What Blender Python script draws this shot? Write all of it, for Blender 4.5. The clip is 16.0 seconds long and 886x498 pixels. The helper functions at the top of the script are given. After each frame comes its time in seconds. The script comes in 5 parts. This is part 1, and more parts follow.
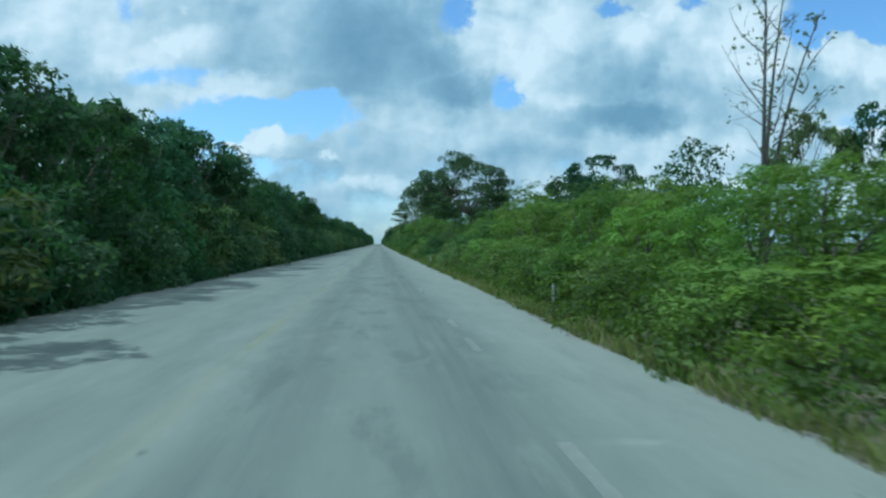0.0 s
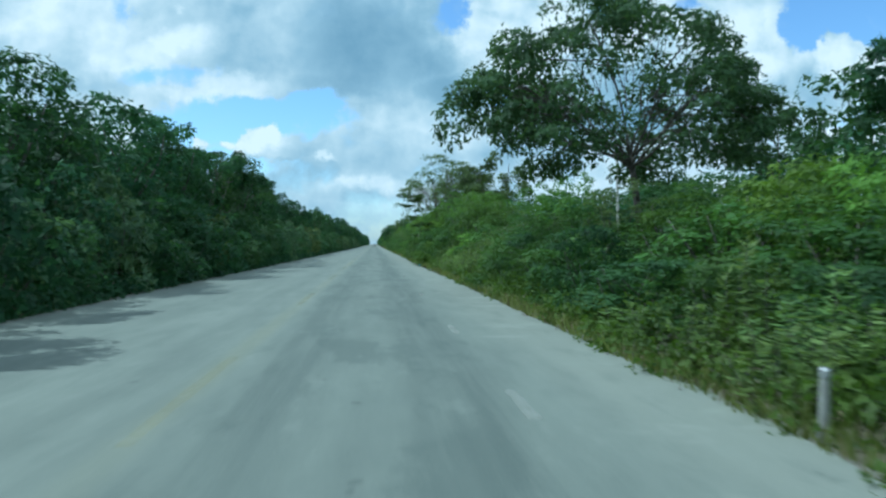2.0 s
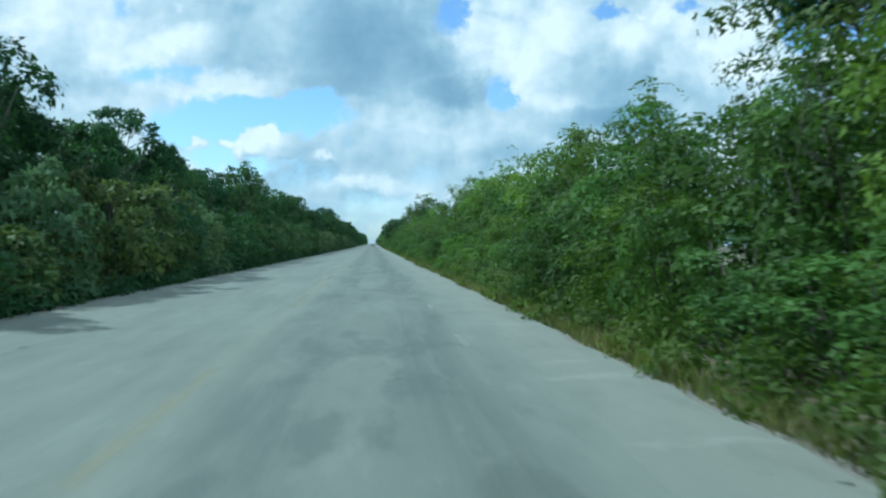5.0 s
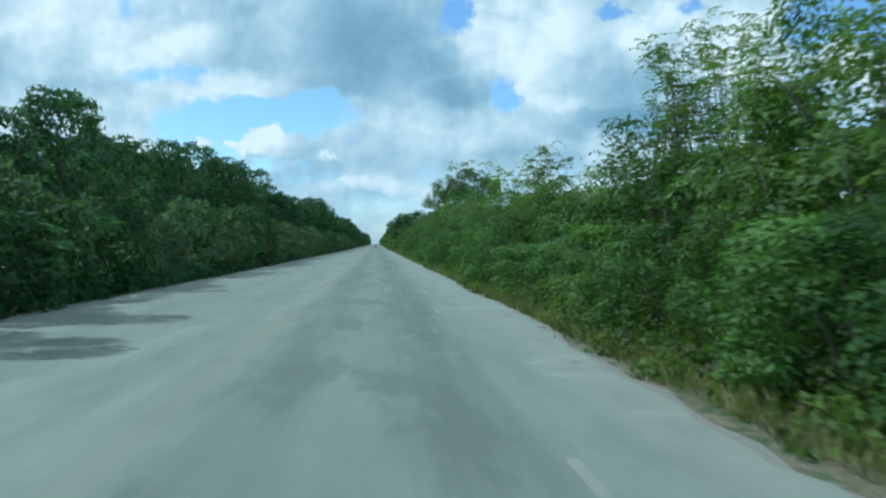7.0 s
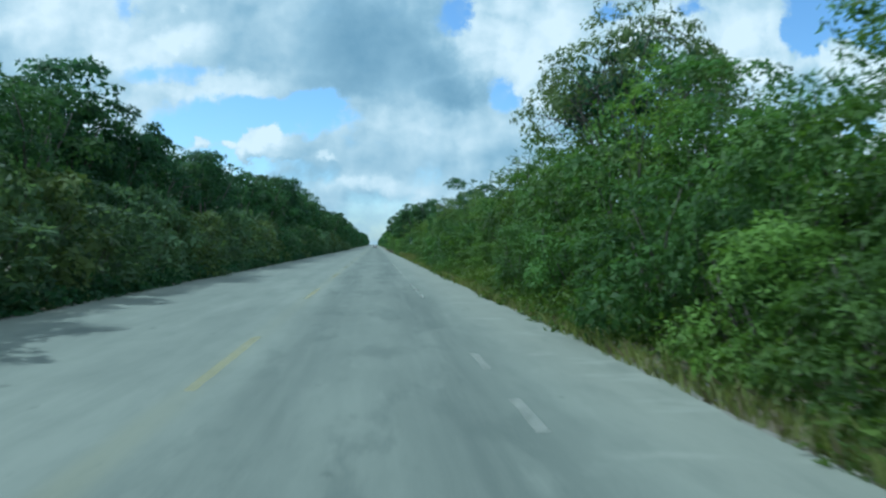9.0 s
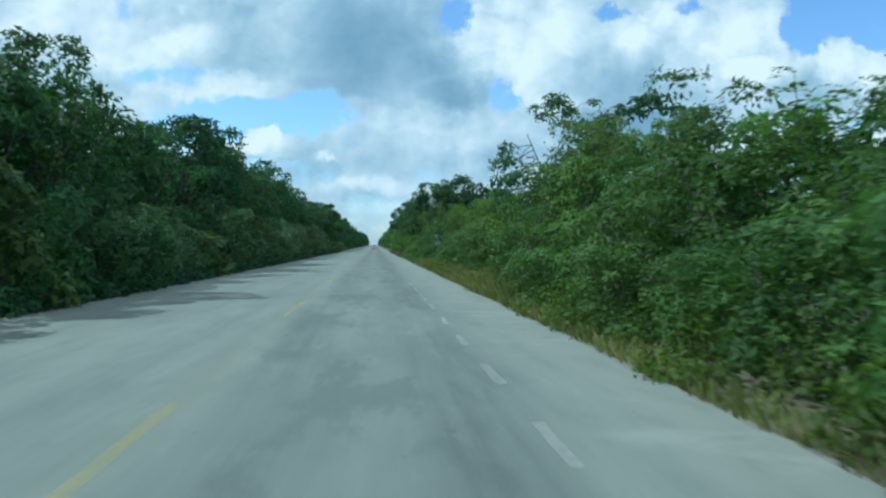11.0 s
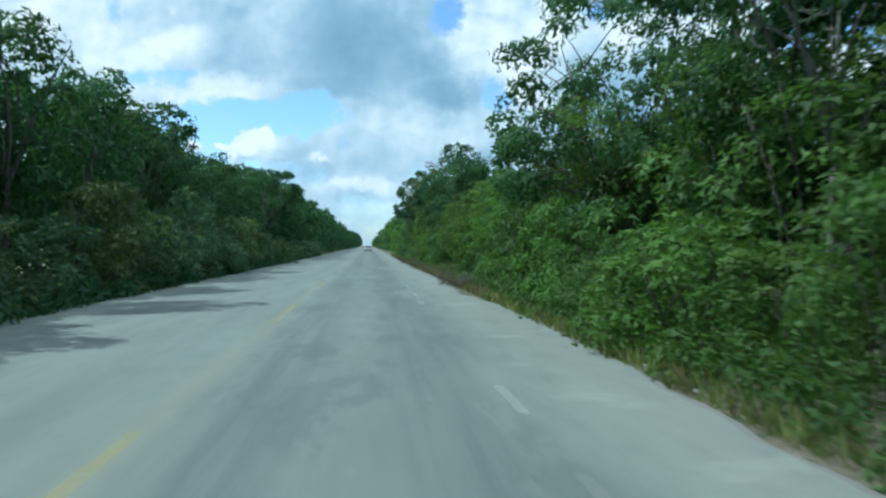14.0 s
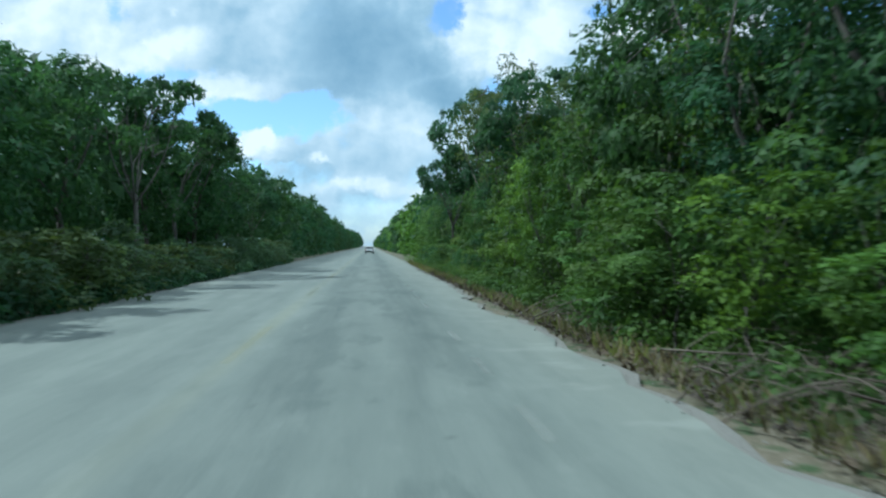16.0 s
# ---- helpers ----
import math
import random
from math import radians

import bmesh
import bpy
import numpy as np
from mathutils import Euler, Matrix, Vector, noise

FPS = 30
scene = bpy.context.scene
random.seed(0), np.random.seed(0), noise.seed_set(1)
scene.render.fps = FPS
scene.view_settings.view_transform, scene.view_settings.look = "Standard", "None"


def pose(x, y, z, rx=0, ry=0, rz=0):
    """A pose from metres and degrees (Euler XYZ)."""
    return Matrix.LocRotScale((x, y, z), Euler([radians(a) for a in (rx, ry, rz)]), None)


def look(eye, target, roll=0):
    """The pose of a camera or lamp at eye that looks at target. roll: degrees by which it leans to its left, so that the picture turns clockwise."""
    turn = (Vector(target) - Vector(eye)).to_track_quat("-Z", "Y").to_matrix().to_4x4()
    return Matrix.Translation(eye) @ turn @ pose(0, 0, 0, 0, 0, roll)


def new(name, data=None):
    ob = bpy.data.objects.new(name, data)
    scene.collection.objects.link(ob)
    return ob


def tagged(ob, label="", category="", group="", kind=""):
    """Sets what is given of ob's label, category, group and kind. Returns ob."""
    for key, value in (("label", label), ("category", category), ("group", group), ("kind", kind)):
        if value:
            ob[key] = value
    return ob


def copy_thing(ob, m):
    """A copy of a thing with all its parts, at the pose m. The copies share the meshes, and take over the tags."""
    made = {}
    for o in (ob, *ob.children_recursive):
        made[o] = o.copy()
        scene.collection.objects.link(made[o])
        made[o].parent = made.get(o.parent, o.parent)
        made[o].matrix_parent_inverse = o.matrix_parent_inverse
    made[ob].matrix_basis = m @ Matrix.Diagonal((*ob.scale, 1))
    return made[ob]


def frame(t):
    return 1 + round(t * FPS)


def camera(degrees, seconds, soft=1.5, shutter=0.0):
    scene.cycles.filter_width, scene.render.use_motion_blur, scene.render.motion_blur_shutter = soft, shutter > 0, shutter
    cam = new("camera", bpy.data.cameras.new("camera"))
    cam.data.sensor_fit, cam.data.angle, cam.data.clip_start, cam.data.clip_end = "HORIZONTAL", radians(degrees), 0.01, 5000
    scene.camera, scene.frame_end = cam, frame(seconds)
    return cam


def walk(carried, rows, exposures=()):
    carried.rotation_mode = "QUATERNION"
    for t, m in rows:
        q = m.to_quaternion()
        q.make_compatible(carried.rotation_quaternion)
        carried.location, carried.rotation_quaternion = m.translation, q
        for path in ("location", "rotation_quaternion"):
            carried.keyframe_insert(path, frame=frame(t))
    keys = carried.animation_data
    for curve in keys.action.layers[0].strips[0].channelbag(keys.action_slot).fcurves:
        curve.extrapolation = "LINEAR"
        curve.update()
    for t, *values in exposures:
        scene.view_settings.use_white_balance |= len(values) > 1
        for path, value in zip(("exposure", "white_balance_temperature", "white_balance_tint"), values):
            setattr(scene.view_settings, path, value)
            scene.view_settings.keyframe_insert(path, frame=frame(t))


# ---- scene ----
# ---------------------------------------------------------------- camera
SPEED, EYE = 24.7, 1.65           # metres a second; height over the road
cam = camera(60.0, 16.0, soft=2.3, shutter=0.13)
# seconds, yaw, pitch, roll: the shake of a car on a straight road
SHAKE = [
    (0.0, -4.79, -0.43, -0.11),
    (0.5, -4.85, -0.41, 0.35),
    (1.0, -4.85, -0.50, -0.28),
    (1.5, -4.97, -0.39, -0.08),
    (2.0, -5.10, -0.39, -0.01),
    (2.5, -5.28, -0.17, 0.29),
    (3.0, -5.34, -0.30, 0.19),
    (3.5, -5.48, -0.43, 0.15),
    (4.0, -5.45, -0.15, -0.21),
    (4.5, -5.40, -0.41, 0.15),
    (7.0, -4.95, -0.35, 0.46),
    (7.5, -4.93, -0.41, -0.05),
    (8.0, -4.96, -0.24, -0.07),
    (8.5, -4.86, -0.23, -0.08),
    (9.0, -5.07, -0.30, 0.60),
    (11.5, -5.09, -0.30, 0.22),
    (12.0, -5.15, -0.53, 0.06),
    (12.5, -5.18, -0.36, 0.12),
    (13.0, -5.16, -0.29, 0.19),
    (13.5, -5.24, -0.29, -0.45),
    (14.0, -5.53, -0.29, -0.08),
    (14.5, -5.60, -0.32, 0.01),
    (15.0, -5.46, -0.43, -0.25),
    (15.5, -5.52, -0.50, -0.13),
    (16.0, -5.44, -0.29, -0.29),
]
walk(cam, [(t, pose(0, SPEED * t, EYE, 90 + p, -r, y)) for t, y, p, r in SHAKE],
     [(0.0, -0.22, 4880, -11), (2.0, -0.03, 4930, -11), (3.0, -0.08, 5030, -10), (4.5, 0.04, 5030, -10), (7.5, -0.08, 5010, -10), (9.0, -0.10, 4980, -10),
      (11.5, -0.04, 5000, -9), (13.0, 0.0, 5000, -8), (14.0, 0.10, 5080, -6), (15.0, 0.10, 5110, -5), (16.0, 0.12, 5110, -5)])

# ---------------------------------------------------------------- light
SUN_EL, SUN_FROM = radians(53), radians(-82)      # height; bearing from straight ahead, left is negative
world = bpy.data.worlds.new("sky")
scene.world = world
world.use_nodes = True


class Net:
    """A small writer for node trees."""

    def __init__(self, tree):
        self.tree = tree
        tree.nodes.clear()

    def add(self, kind, ins=None, operation=None, use_clamp=False, interpolation_type=None, data_type=None, blend_type=None, feature=None):
        n = self.tree.nodes.new(kind)
        if operation:
            n.operation = operation
        if use_clamp:
            n.use_clamp = True
        if interpolation_type:
            n.interpolation_type = interpolation_type
        if data_type:
            n.data_type = data_type
        if blend_type:
            n.blend_type = blend_type
        if feature:
            n.feature = feature
        for k, v in (ins or {}).items():
            if isinstance(v, bpy.types.NodeSocket):
                self.tree.links.new(v, n.inputs[k])
            else:
                n.inputs[k].default_value = v
        return n

    def math(self, op, a, b=0.0, clamp=False):
        return self.add("ShaderNodeMath", {0: a, 1: b}, operation=op, use_clamp=clamp).outputs[0]

    def vec(self, op, a, b=(0, 0, 0)):
        return self.add("ShaderNodeVectorMath", {0: a, 1: b}, operation=op).outputs[0]

    def noise(self, vec, scale, detail=4.0, rough=0.55):
        return self.add("ShaderNodeTexNoise", {"Vector": vec, "Scale": scale, "Detail": detail, "Roughness": rough})

    def ramp(self, x, lo, hi, a=0.0, b=1.0):
        return self.add("ShaderNodeMapRange", {0: x, 1: lo, 2: hi, 3: a, 4: b}, interpolation_type="SMOOTHSTEP").outputs[0]

    def mix(self, f, a, b, blend="MIX"):
        n = self.add("ShaderNodeMix", data_type="RGBA", blend_type=blend)
        for k, v in ((0, f), (6, a), (7, b)):
            if isinstance(v, bpy.types.NodeSocket):
                self.tree.links.new(v, n.inputs[k])
            else:
                n.inputs[k].default_value = (*v, 1) if isinstance(v, tuple) and len(v) == 3 else v
        return n.outputs[2]


def build_sky():
    n = Net(world.node_tree)
    way = n.add("ShaderNodeTexCoord").outputs["Generated"]
    sep = n.add("ShaderNodeSeparateXYZ", {0: way})
    ahead = n.math("MAXIMUM", n.math("ABSOLUTE", sep.outputs[1]), 0.12)
    u, v = n.math("DIVIDE", sep.outputs[0], ahead), n.math("DIVIDE", sep.outputs[2], ahead)
    flat = n.add("ShaderNodeCombineXYZ", {0: u, 1: v, 2: n.math("GREATER_THAN", sep.outputs[1], 0.0)}).outputs[0]
    big = n.noise(flat, 9.0, 7.0, 0.58)
    fine = n.noise(flat, 22.0, 6.0, 0.6)
    shove = n.vec("ADD", n.vec("MULTIPLY", n.vec("SUBTRACT", big.outputs["Color"], (0.5, 0.5, 0.5)), (0.060, 0.040, 0)),
                  n.vec("MULTIPLY", n.vec("SUBTRACT", fine.outputs["Color"], (0.5, 0.5, 0.5)), (0.048, 0.036, 0)))
    frayed = n.noise(flat, 64.0, 5.0, 0.62)
    shove = n.vec("ADD", shove, n.vec("MULTIPLY", n.vec("SUBTRACT", frayed.outputs["Color"], (0.5, 0.5, 0.5)), (0.020, 0.016, 0)))
    place = n.vec("ADD", flat, shove)

    def blob(cx, cy, rx, ry, soft, grow):
        d = n.vec("DIVIDE", n.vec("SUBTRACT", place, (cx, cy, 1.0)), (rx * grow, ry * grow, 1.0))
        length = n.add("ShaderNodeVectorMath", {0: d}, operation="LENGTH").outputs["Value"]
        return n.ramp(length, 1.0 + soft, 1.0 - soft)

    def union(rows, grow=1.0):
        total = None
        for cx, cy, rx, ry, soft, weight in rows:
            b = n.math("MULTIPLY", blob(cx, cy, rx, ry, soft, grow), weight)
            total = b if total is None else n.math("MAXIMUM", total, b)
        return total

    # openings of blue between the clouds: across, up, half width, half height, softness, depth
    holes = n.math("MAXIMUM", union([
        (-0.146, 0.162, 0.114, 0.027, 0.35, 1.00), (-0.082, 0.174, 0.044, 0.026, 0.30, 1.00), (-0.216, 0.146, 0.068, 0.027, 0.45, 0.95),
        (-0.247, 0.214, 0.046, 0.011, 0.80, 0.55), (-0.290, 0.210, 0.030, 0.012, 0.80, 0.60), (-0.314, 0.296, 0.012, 0.018, 0.90, 0.55),
        (0.106, 0.298, 0.023, 0.023, 0.50, 0.95), (0.164, 0.199, 0.020, 0.020, 0.45, 0.95), (0.308, 0.318, 0.021, 0.011, 0.60, 0.85),
        (0.419, 0.324, 0.020, 0.007, 0.70, 0.70), (0.638, 0.331, 0.085, 0.046, 0.16, 1.00), (0.682, 0.309, 0.046, 0.041, 0.20, 1.00),
        (0.575, 0.292, 0.027, 0.035, 0.25, 1.00)]), union([
        (0.657, 0.166, 0.053, 0.015, 0.80, 0.50), (0.572, 0.175, 0.030, 0.014, 0.90, 0.35), (0.005, 0.033, 0.064, 0.032, 0.90, 0.55),
        (-0.093, 0.084, 0.053, 0.023, 0.90, 0.40), (0.067, 0.081, 0.030, 0.020, 0.90, 0.35), (-0.179, 0.106, 0.068, 0.021, 0.70, 0.75),
        (0.255, 0.096, 0.053, 0.014, 0.90, 0.30), (-0.022, 0.128, 0.038, 0.015, 0.90, 0.25)]))
    # small heaped clouds low in the blue
    heaped = n.math("MAXIMUM", union([
        (-0.142, 0.127, 0.035, 0.018, 0.35, 1.00), (-0.160, 0.120, 0.021, 0.014, 0.40, 0.95), (-0.115, 0.117, 0.023, 0.014, 0.50, 0.85),
        (-0.069, 0.112, 0.014, 0.008, 0.40, 1.00), (-0.054, 0.108, 0.009, 0.005, 0.50, 0.90), (-0.188, 0.124, 0.012, 0.007, 0.40, 0.95),
        (-0.228, 0.121, 0.011, 0.007, 0.50, 0.90), (0.623, 0.155, 0.015, 0.008, 0.40, 0.90), (0.687, 0.146, 0.023, 0.011, 0.40, 0.90)]), union([
        (-0.017, 0.075, 0.026, 0.015, 0.60, 0.80), (0.020, 0.075, 0.023, 0.014, 0.60, 0.80), (-0.078, 0.095, 0.046, 0.011, 0.80, 0.50),
        (-0.035, 0.062, 0.061, 0.009, 0.80, 0.50), (0.023, 0.042, 0.046, 0.007, 0.90, 0.50), (-0.021, 0.028, 0.030, 0.005, 0.90, 0.40)]))
    # grey undersides
    grey = n.math("MAXIMUM", union([
        (0.008, 0.259, 0.114, 0.070, 0.70, 1.00), (0.099, 0.209, 0.050, 0.027, 0.70, 0.95), (-0.026, 0.214, 0.083, 0.027, 0.70, 0.80),
        (-0.143, 0.238, 0.083, 0.047, 0.90, 0.45), (-0.083, 0.192, 0.068, 0.012, 0.80, 0.45), (-0.166, 0.299, 0.099, 0.027, 0.90, 0.22),
        (0.314, 0.211, 0.050, 0.046, 0.80, 0.60), (0.332, 0.167, 0.076, 0.024, 0.60, 0.95), (0.252, 0.153, 0.046, 0.018, 0.80, 0.55),
        (0.216, 0.115, 0.083, 0.023, 0.90, 0.50)]), union([
        (0.008, 0.106, 0.083, 0.038, 0.90, 0.42), (-0.078, 0.091, 0.061, 0.017, 0.80, 0.55), (-0.143, 0.103, 0.038, 0.008, 0.70, 0.50),
        (-0.006, 0.060, 0.053, 0.011, 0.80, 0.50), (0.418, 0.223, 0.021, 0.033, 0.80, 0.35), (0.468, 0.178, 0.053, 0.030, 0.90, 0.40),
        (0.619, 0.203, 0.076, 0.026, 0.80, 0.45), (-0.434, 0.230, 0.061, 0.030, 0.90, 0.35), (-0.358, 0.199, 0.053, 0.015, 0.90, 0.30),
        (0.285, 0.256, 0.020, 0.030, 0.80, 0.35), (0.022, 0.132, 0.091, 0.015, 0.90, 0.28), (-0.064, 0.101, 0.017, 0.005, 0.60, 0.50)]))
    # bright heads
    head = n.math("MAXIMUM", n.math("MAXIMUM", union([
        (-0.246, 0.256, 0.039, 0.023, 0.60, 0.95), (-0.291, 0.243, 0.038, 0.021, 0.80, 0.75), (-0.185, 0.201, 0.055, 0.015, 0.50, 1.00),
        (-0.211, 0.191, 0.046, 0.011, 0.60, 0.80), (-0.388, 0.266, 0.076, 0.042, 0.90, 0.75), (-0.436, 0.294, 0.046, 0.023, 0.90, 0.70),
        (-0.321, 0.230, 0.038, 0.015, 0.80, 0.70), (-0.250, 0.285, 0.046, 0.023, 0.90, 0.50), (-0.142, 0.134, 0.030, 0.011, 0.50, 1.00),
        (-0.159, 0.125, 0.018, 0.009, 0.60, 0.90), (-0.069, 0.115, 0.012, 0.006, 0.50, 1.00), (-0.056, 0.109, 0.008, 0.004, 0.50, 1.00),
        (-0.188, 0.126, 0.011, 0.005, 0.50, 1.00), (-0.228, 0.123, 0.011, 0.005, 0.50, 0.95)]), union([
        (0.144, 0.275, 0.047, 0.024, 0.60, 1.00), (0.184, 0.235, 0.055, 0.033, 0.70, 0.95), (0.238, 0.293, 0.050, 0.032, 0.80, 0.80),
        (0.208, 0.193, 0.042, 0.014, 0.70, 0.75), (0.337, 0.286, 0.032, 0.027, 0.50, 0.95), (0.470, 0.300, 0.055, 0.035, 0.60, 0.95),
        (0.513, 0.247, 0.039, 0.018, 0.45, 1.00), (0.425, 0.237, 0.030, 0.015, 0.70, 0.75), (0.619, 0.255, 0.038, 0.023, 0.50, 0.95),
        (0.669, 0.245, 0.033, 0.029, 0.60, 0.90)])), union([
        (0.623, 0.157, 0.015, 0.007, 0.50, 1.00), (0.687, 0.148, 0.023, 0.009, 0.50, 1.00), (-0.021, 0.080, 0.023, 0.008, 0.60, 0.75),
        (0.016, 0.079, 0.020, 0.008, 0.60, 0.75), (0.012, 0.173, 0.068, 0.020, 0.90, 0.35), (0.054, 0.149, 0.042, 0.014, 0.80, 0.45),
        (0.376, 0.314, 0.038, 0.015, 0.80, 0.70), (0.166, 0.310, 0.046, 0.015, 0.80, 0.80), (-0.032, 0.191, 0.030, 0.009, 0.80, 0.40),
        (0.542, 0.283, 0.015, 0.030, 0.60, 0.80)]))
    # haze over the horizon
    grey = n.math("MAXIMUM", grey, n.ramp(n.math("ABSOLUTE", v), 0.085, 0.0, 0.0, 0.5))
    front = n.math("GREATER_THAN", sep.outputs[1], 0.12)
    open_sky = n.noise(flat, 2.3, 6.0, 0.6).outputs["Fac"]
    cover = n.math("SUBTRACT", 1.0, n.math("MAXIMUM", n.math("MULTIPLY", holes, front),
                                           n.math("MULTIPLY", n.ramp(open_sky, 0.56, 0.66), n.math("SUBTRACT", 1.0, front))))
    cover = n.ramp(n.math("ADD", cover, n.ramp(fine.outputs["Fac"], 0.3, 0.7, -0.20, 0.20)), 0.10, 0.88)
    cover = n.math("MAXIMUM", cover, n.math("MULTIPLY", n.ramp(heaped, 0.25, 0.8), front))
    lump = n.ramp(fine.outputs["Fac"], 0.3, 0.7, -0.035, 0.035)
    # the lit and the shaded side of every billow, sun up on the left
    heap = n.vec("ADD", flat, n.vec("MULTIPLY", shove, (0.35, 0.35, 0)))
    relief = n.math("SUBTRACT", n.noise(heap, 9.0, 3.0, 0.45).outputs["Fac"],
                    n.noise(n.vec("ADD", heap, (-0.014, 0.016, 0.0)), 9.0, 3.0, 0.45).outputs["Fac"])
    small = n.math("SUBTRACT", n.noise(heap, 30.0, 4.0, 0.55).outputs["Fac"],
                   n.noise(n.vec("ADD", heap, (-0.006, 0.007, 0.0)), 30.0, 4.0, 0.55).outputs["Fac"])
    relief = n.math("MULTIPLY", n.math("ADD", n.math("MULTIPLY", relief, 1.0), n.math("MULTIPLY", small, 0.26)), n.math("SUBTRACT", 1.0, n.math("MULTIPLY", grey, 0.75)))
    swell = n.ramp(big.outputs["Fac"], 0.3, 0.7, -0.05, 0.05)
    light = n.math("ADD", n.math("ADD", n.math("ADD", 0.73, lump), swell), relief)
    puff = n.add("ShaderNodeTexVoronoi", {"Vector": place, "Scale": 26.0, "Smoothness": 0.6, "Detail": 2.0, "Roughness": 0.6}, feature="SMOOTH_F1").outputs["Distance"]
    light = n.math("ADD", light, n.math("MULTIPLY", n.ramp(puff, 0.1, 0.6, 0.13, -0.13), n.math("ADD", 0.35, head)))
    light = n.math("ADD", light, n.math("MULTIPLY", head, 0.36))
    light = n.math("SUBTRACT", light, n.math("MULTIPLY", grey, 0.40), clamp=True)
    cloud = n.add("ShaderNodeValToRGB", {0: light})
    ramp = cloud.color_ramp
    ramp.elements[0].color, ramp.elements[0].position = (0.262, 0.378, 0.472, 1), 0.24
    ramp.elements[1].color, ramp.elements[1].position = (0.96, 0.92, 0.90, 1), 0.92
    for at, c in ((0.45, (0.41, 0.522, 0.60, 1)), (0.66, (0.64, 0.70, 0.735, 1))):
        ramp.elements.new(at).color = c
    air = n.add("ShaderNodeTexSky")
    air.sky_type, air.sun_disc, air.sun_elevation, air.sun_rotation = "NISHITA", False, SUN_EL, SUN_FROM
    air.air_density, air.dust_density, air.ozone_density = 1.0, 0.6, 2.0
    blue = n.vec("MULTIPLY", air.outputs[0], SKY_GAIN)
    colour = n.mix(cover, blue, cloud.outputs[0])
    back = n.add("ShaderNodeBackground", {"Color": colour, "Strength": 1.0})
    n.add("ShaderNodeOutputWorld", {"Surface": back.outputs[0]})


SKY_GAIN = (0.158, 0.161, 0.172)
build_sky()
lamp = bpy.data.lights.new("sun", "SUN")
lamp.energy, lamp.angle, lamp.color = 3.6, radians(0.6), (1.0, 0.95, 0.86)
toward = Vector((math.sin(SUN_FROM) * math.cos(SUN_EL), math.cos(SUN_FROM) * math.cos(SUN_EL), math.sin(SUN_EL)))
new("sun", lamp).matrix_world = look(toward * 100, (0, 0, 0))


# ---------------------------------------------------------------- materials
def material(name):
    m = bpy.data.materials.new(name)
    m.use_nodes = True
    return m, Net(m.node_tree)


def surface(n, colour, rough, bump=None, strength=0.3, distance=0.02, metal=0.0, spec=0.5):
    b = n.add("ShaderNodeBsdfPrincipled", {"Base Color": colour, "Roughness": rough, "Metallic": metal, "Specular IOR Level": spec})
    if bump is not None:
        h = n.add("ShaderNodeBump", {"Height": bump, "Strength": strength, "Distance": distance})
        n.tree.links.new(h.outputs[0], b.inputs["Normal"])
    return b


def finish(n, shader):
    n.add("ShaderNodeOutputMaterial", {"Surface": shader})


def plain(name, colour, rough=0.6, metal=0.0, spread=0.15, scale=6.0):
    m, n = material(name)
    at = n.add("ShaderNodeTexCoord").outputs["Object"]
    k = n.noise(at, scale, 5.0)
    dark = tuple(c * (1 - spread) for c in colour)
    lightc = tuple(min(1, c * (1 + spread)) for c in colour)
    c = n.mix(k.outputs["Fac"], dark, lightc)
    finish(n, surface(n, c, rough, k.outputs["Fac"], 0.15, 0.01, metal).outputs[0])
    return m


def leaf_material(name, low, high, glow=0.38):
    """Green leaves: every leaf and every plant a little different, light shining through."""
    m, n = material(name)
    isle = n.add("ShaderNodeNewGeometry").outputs["Random Per Island"]
    plant = n.add("ShaderNodeObjectInfo").outputs["Random"]
    pos = n.add("ShaderNodeNewGeometry").outputs["Position"]
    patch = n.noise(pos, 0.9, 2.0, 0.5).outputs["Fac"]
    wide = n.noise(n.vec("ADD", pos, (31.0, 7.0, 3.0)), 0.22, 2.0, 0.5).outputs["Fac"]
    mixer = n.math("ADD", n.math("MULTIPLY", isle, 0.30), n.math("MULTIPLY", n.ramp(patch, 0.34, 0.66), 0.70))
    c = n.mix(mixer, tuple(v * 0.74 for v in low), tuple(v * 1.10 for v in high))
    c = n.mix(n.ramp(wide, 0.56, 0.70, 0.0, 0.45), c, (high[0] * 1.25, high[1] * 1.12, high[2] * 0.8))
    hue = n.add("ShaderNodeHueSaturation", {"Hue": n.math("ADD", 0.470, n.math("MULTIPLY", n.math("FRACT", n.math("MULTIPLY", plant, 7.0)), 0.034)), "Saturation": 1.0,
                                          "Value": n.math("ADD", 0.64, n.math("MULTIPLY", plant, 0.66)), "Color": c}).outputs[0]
    b = surface(n, hue, 0.6, spec=0.25)
    through_light = n.add("ShaderNodeBsdfTranslucent", {"Color": n.mix(0.5, hue, (high[0] * 1.5, high[1] * 1.4, high[2] * 0.6))})
    s = n.add("ShaderNodeMixShader", {0: glow, 1: b.outputs[0], 2: through_light.outputs[0]})
    finish(n, s.outputs[0])
    return m


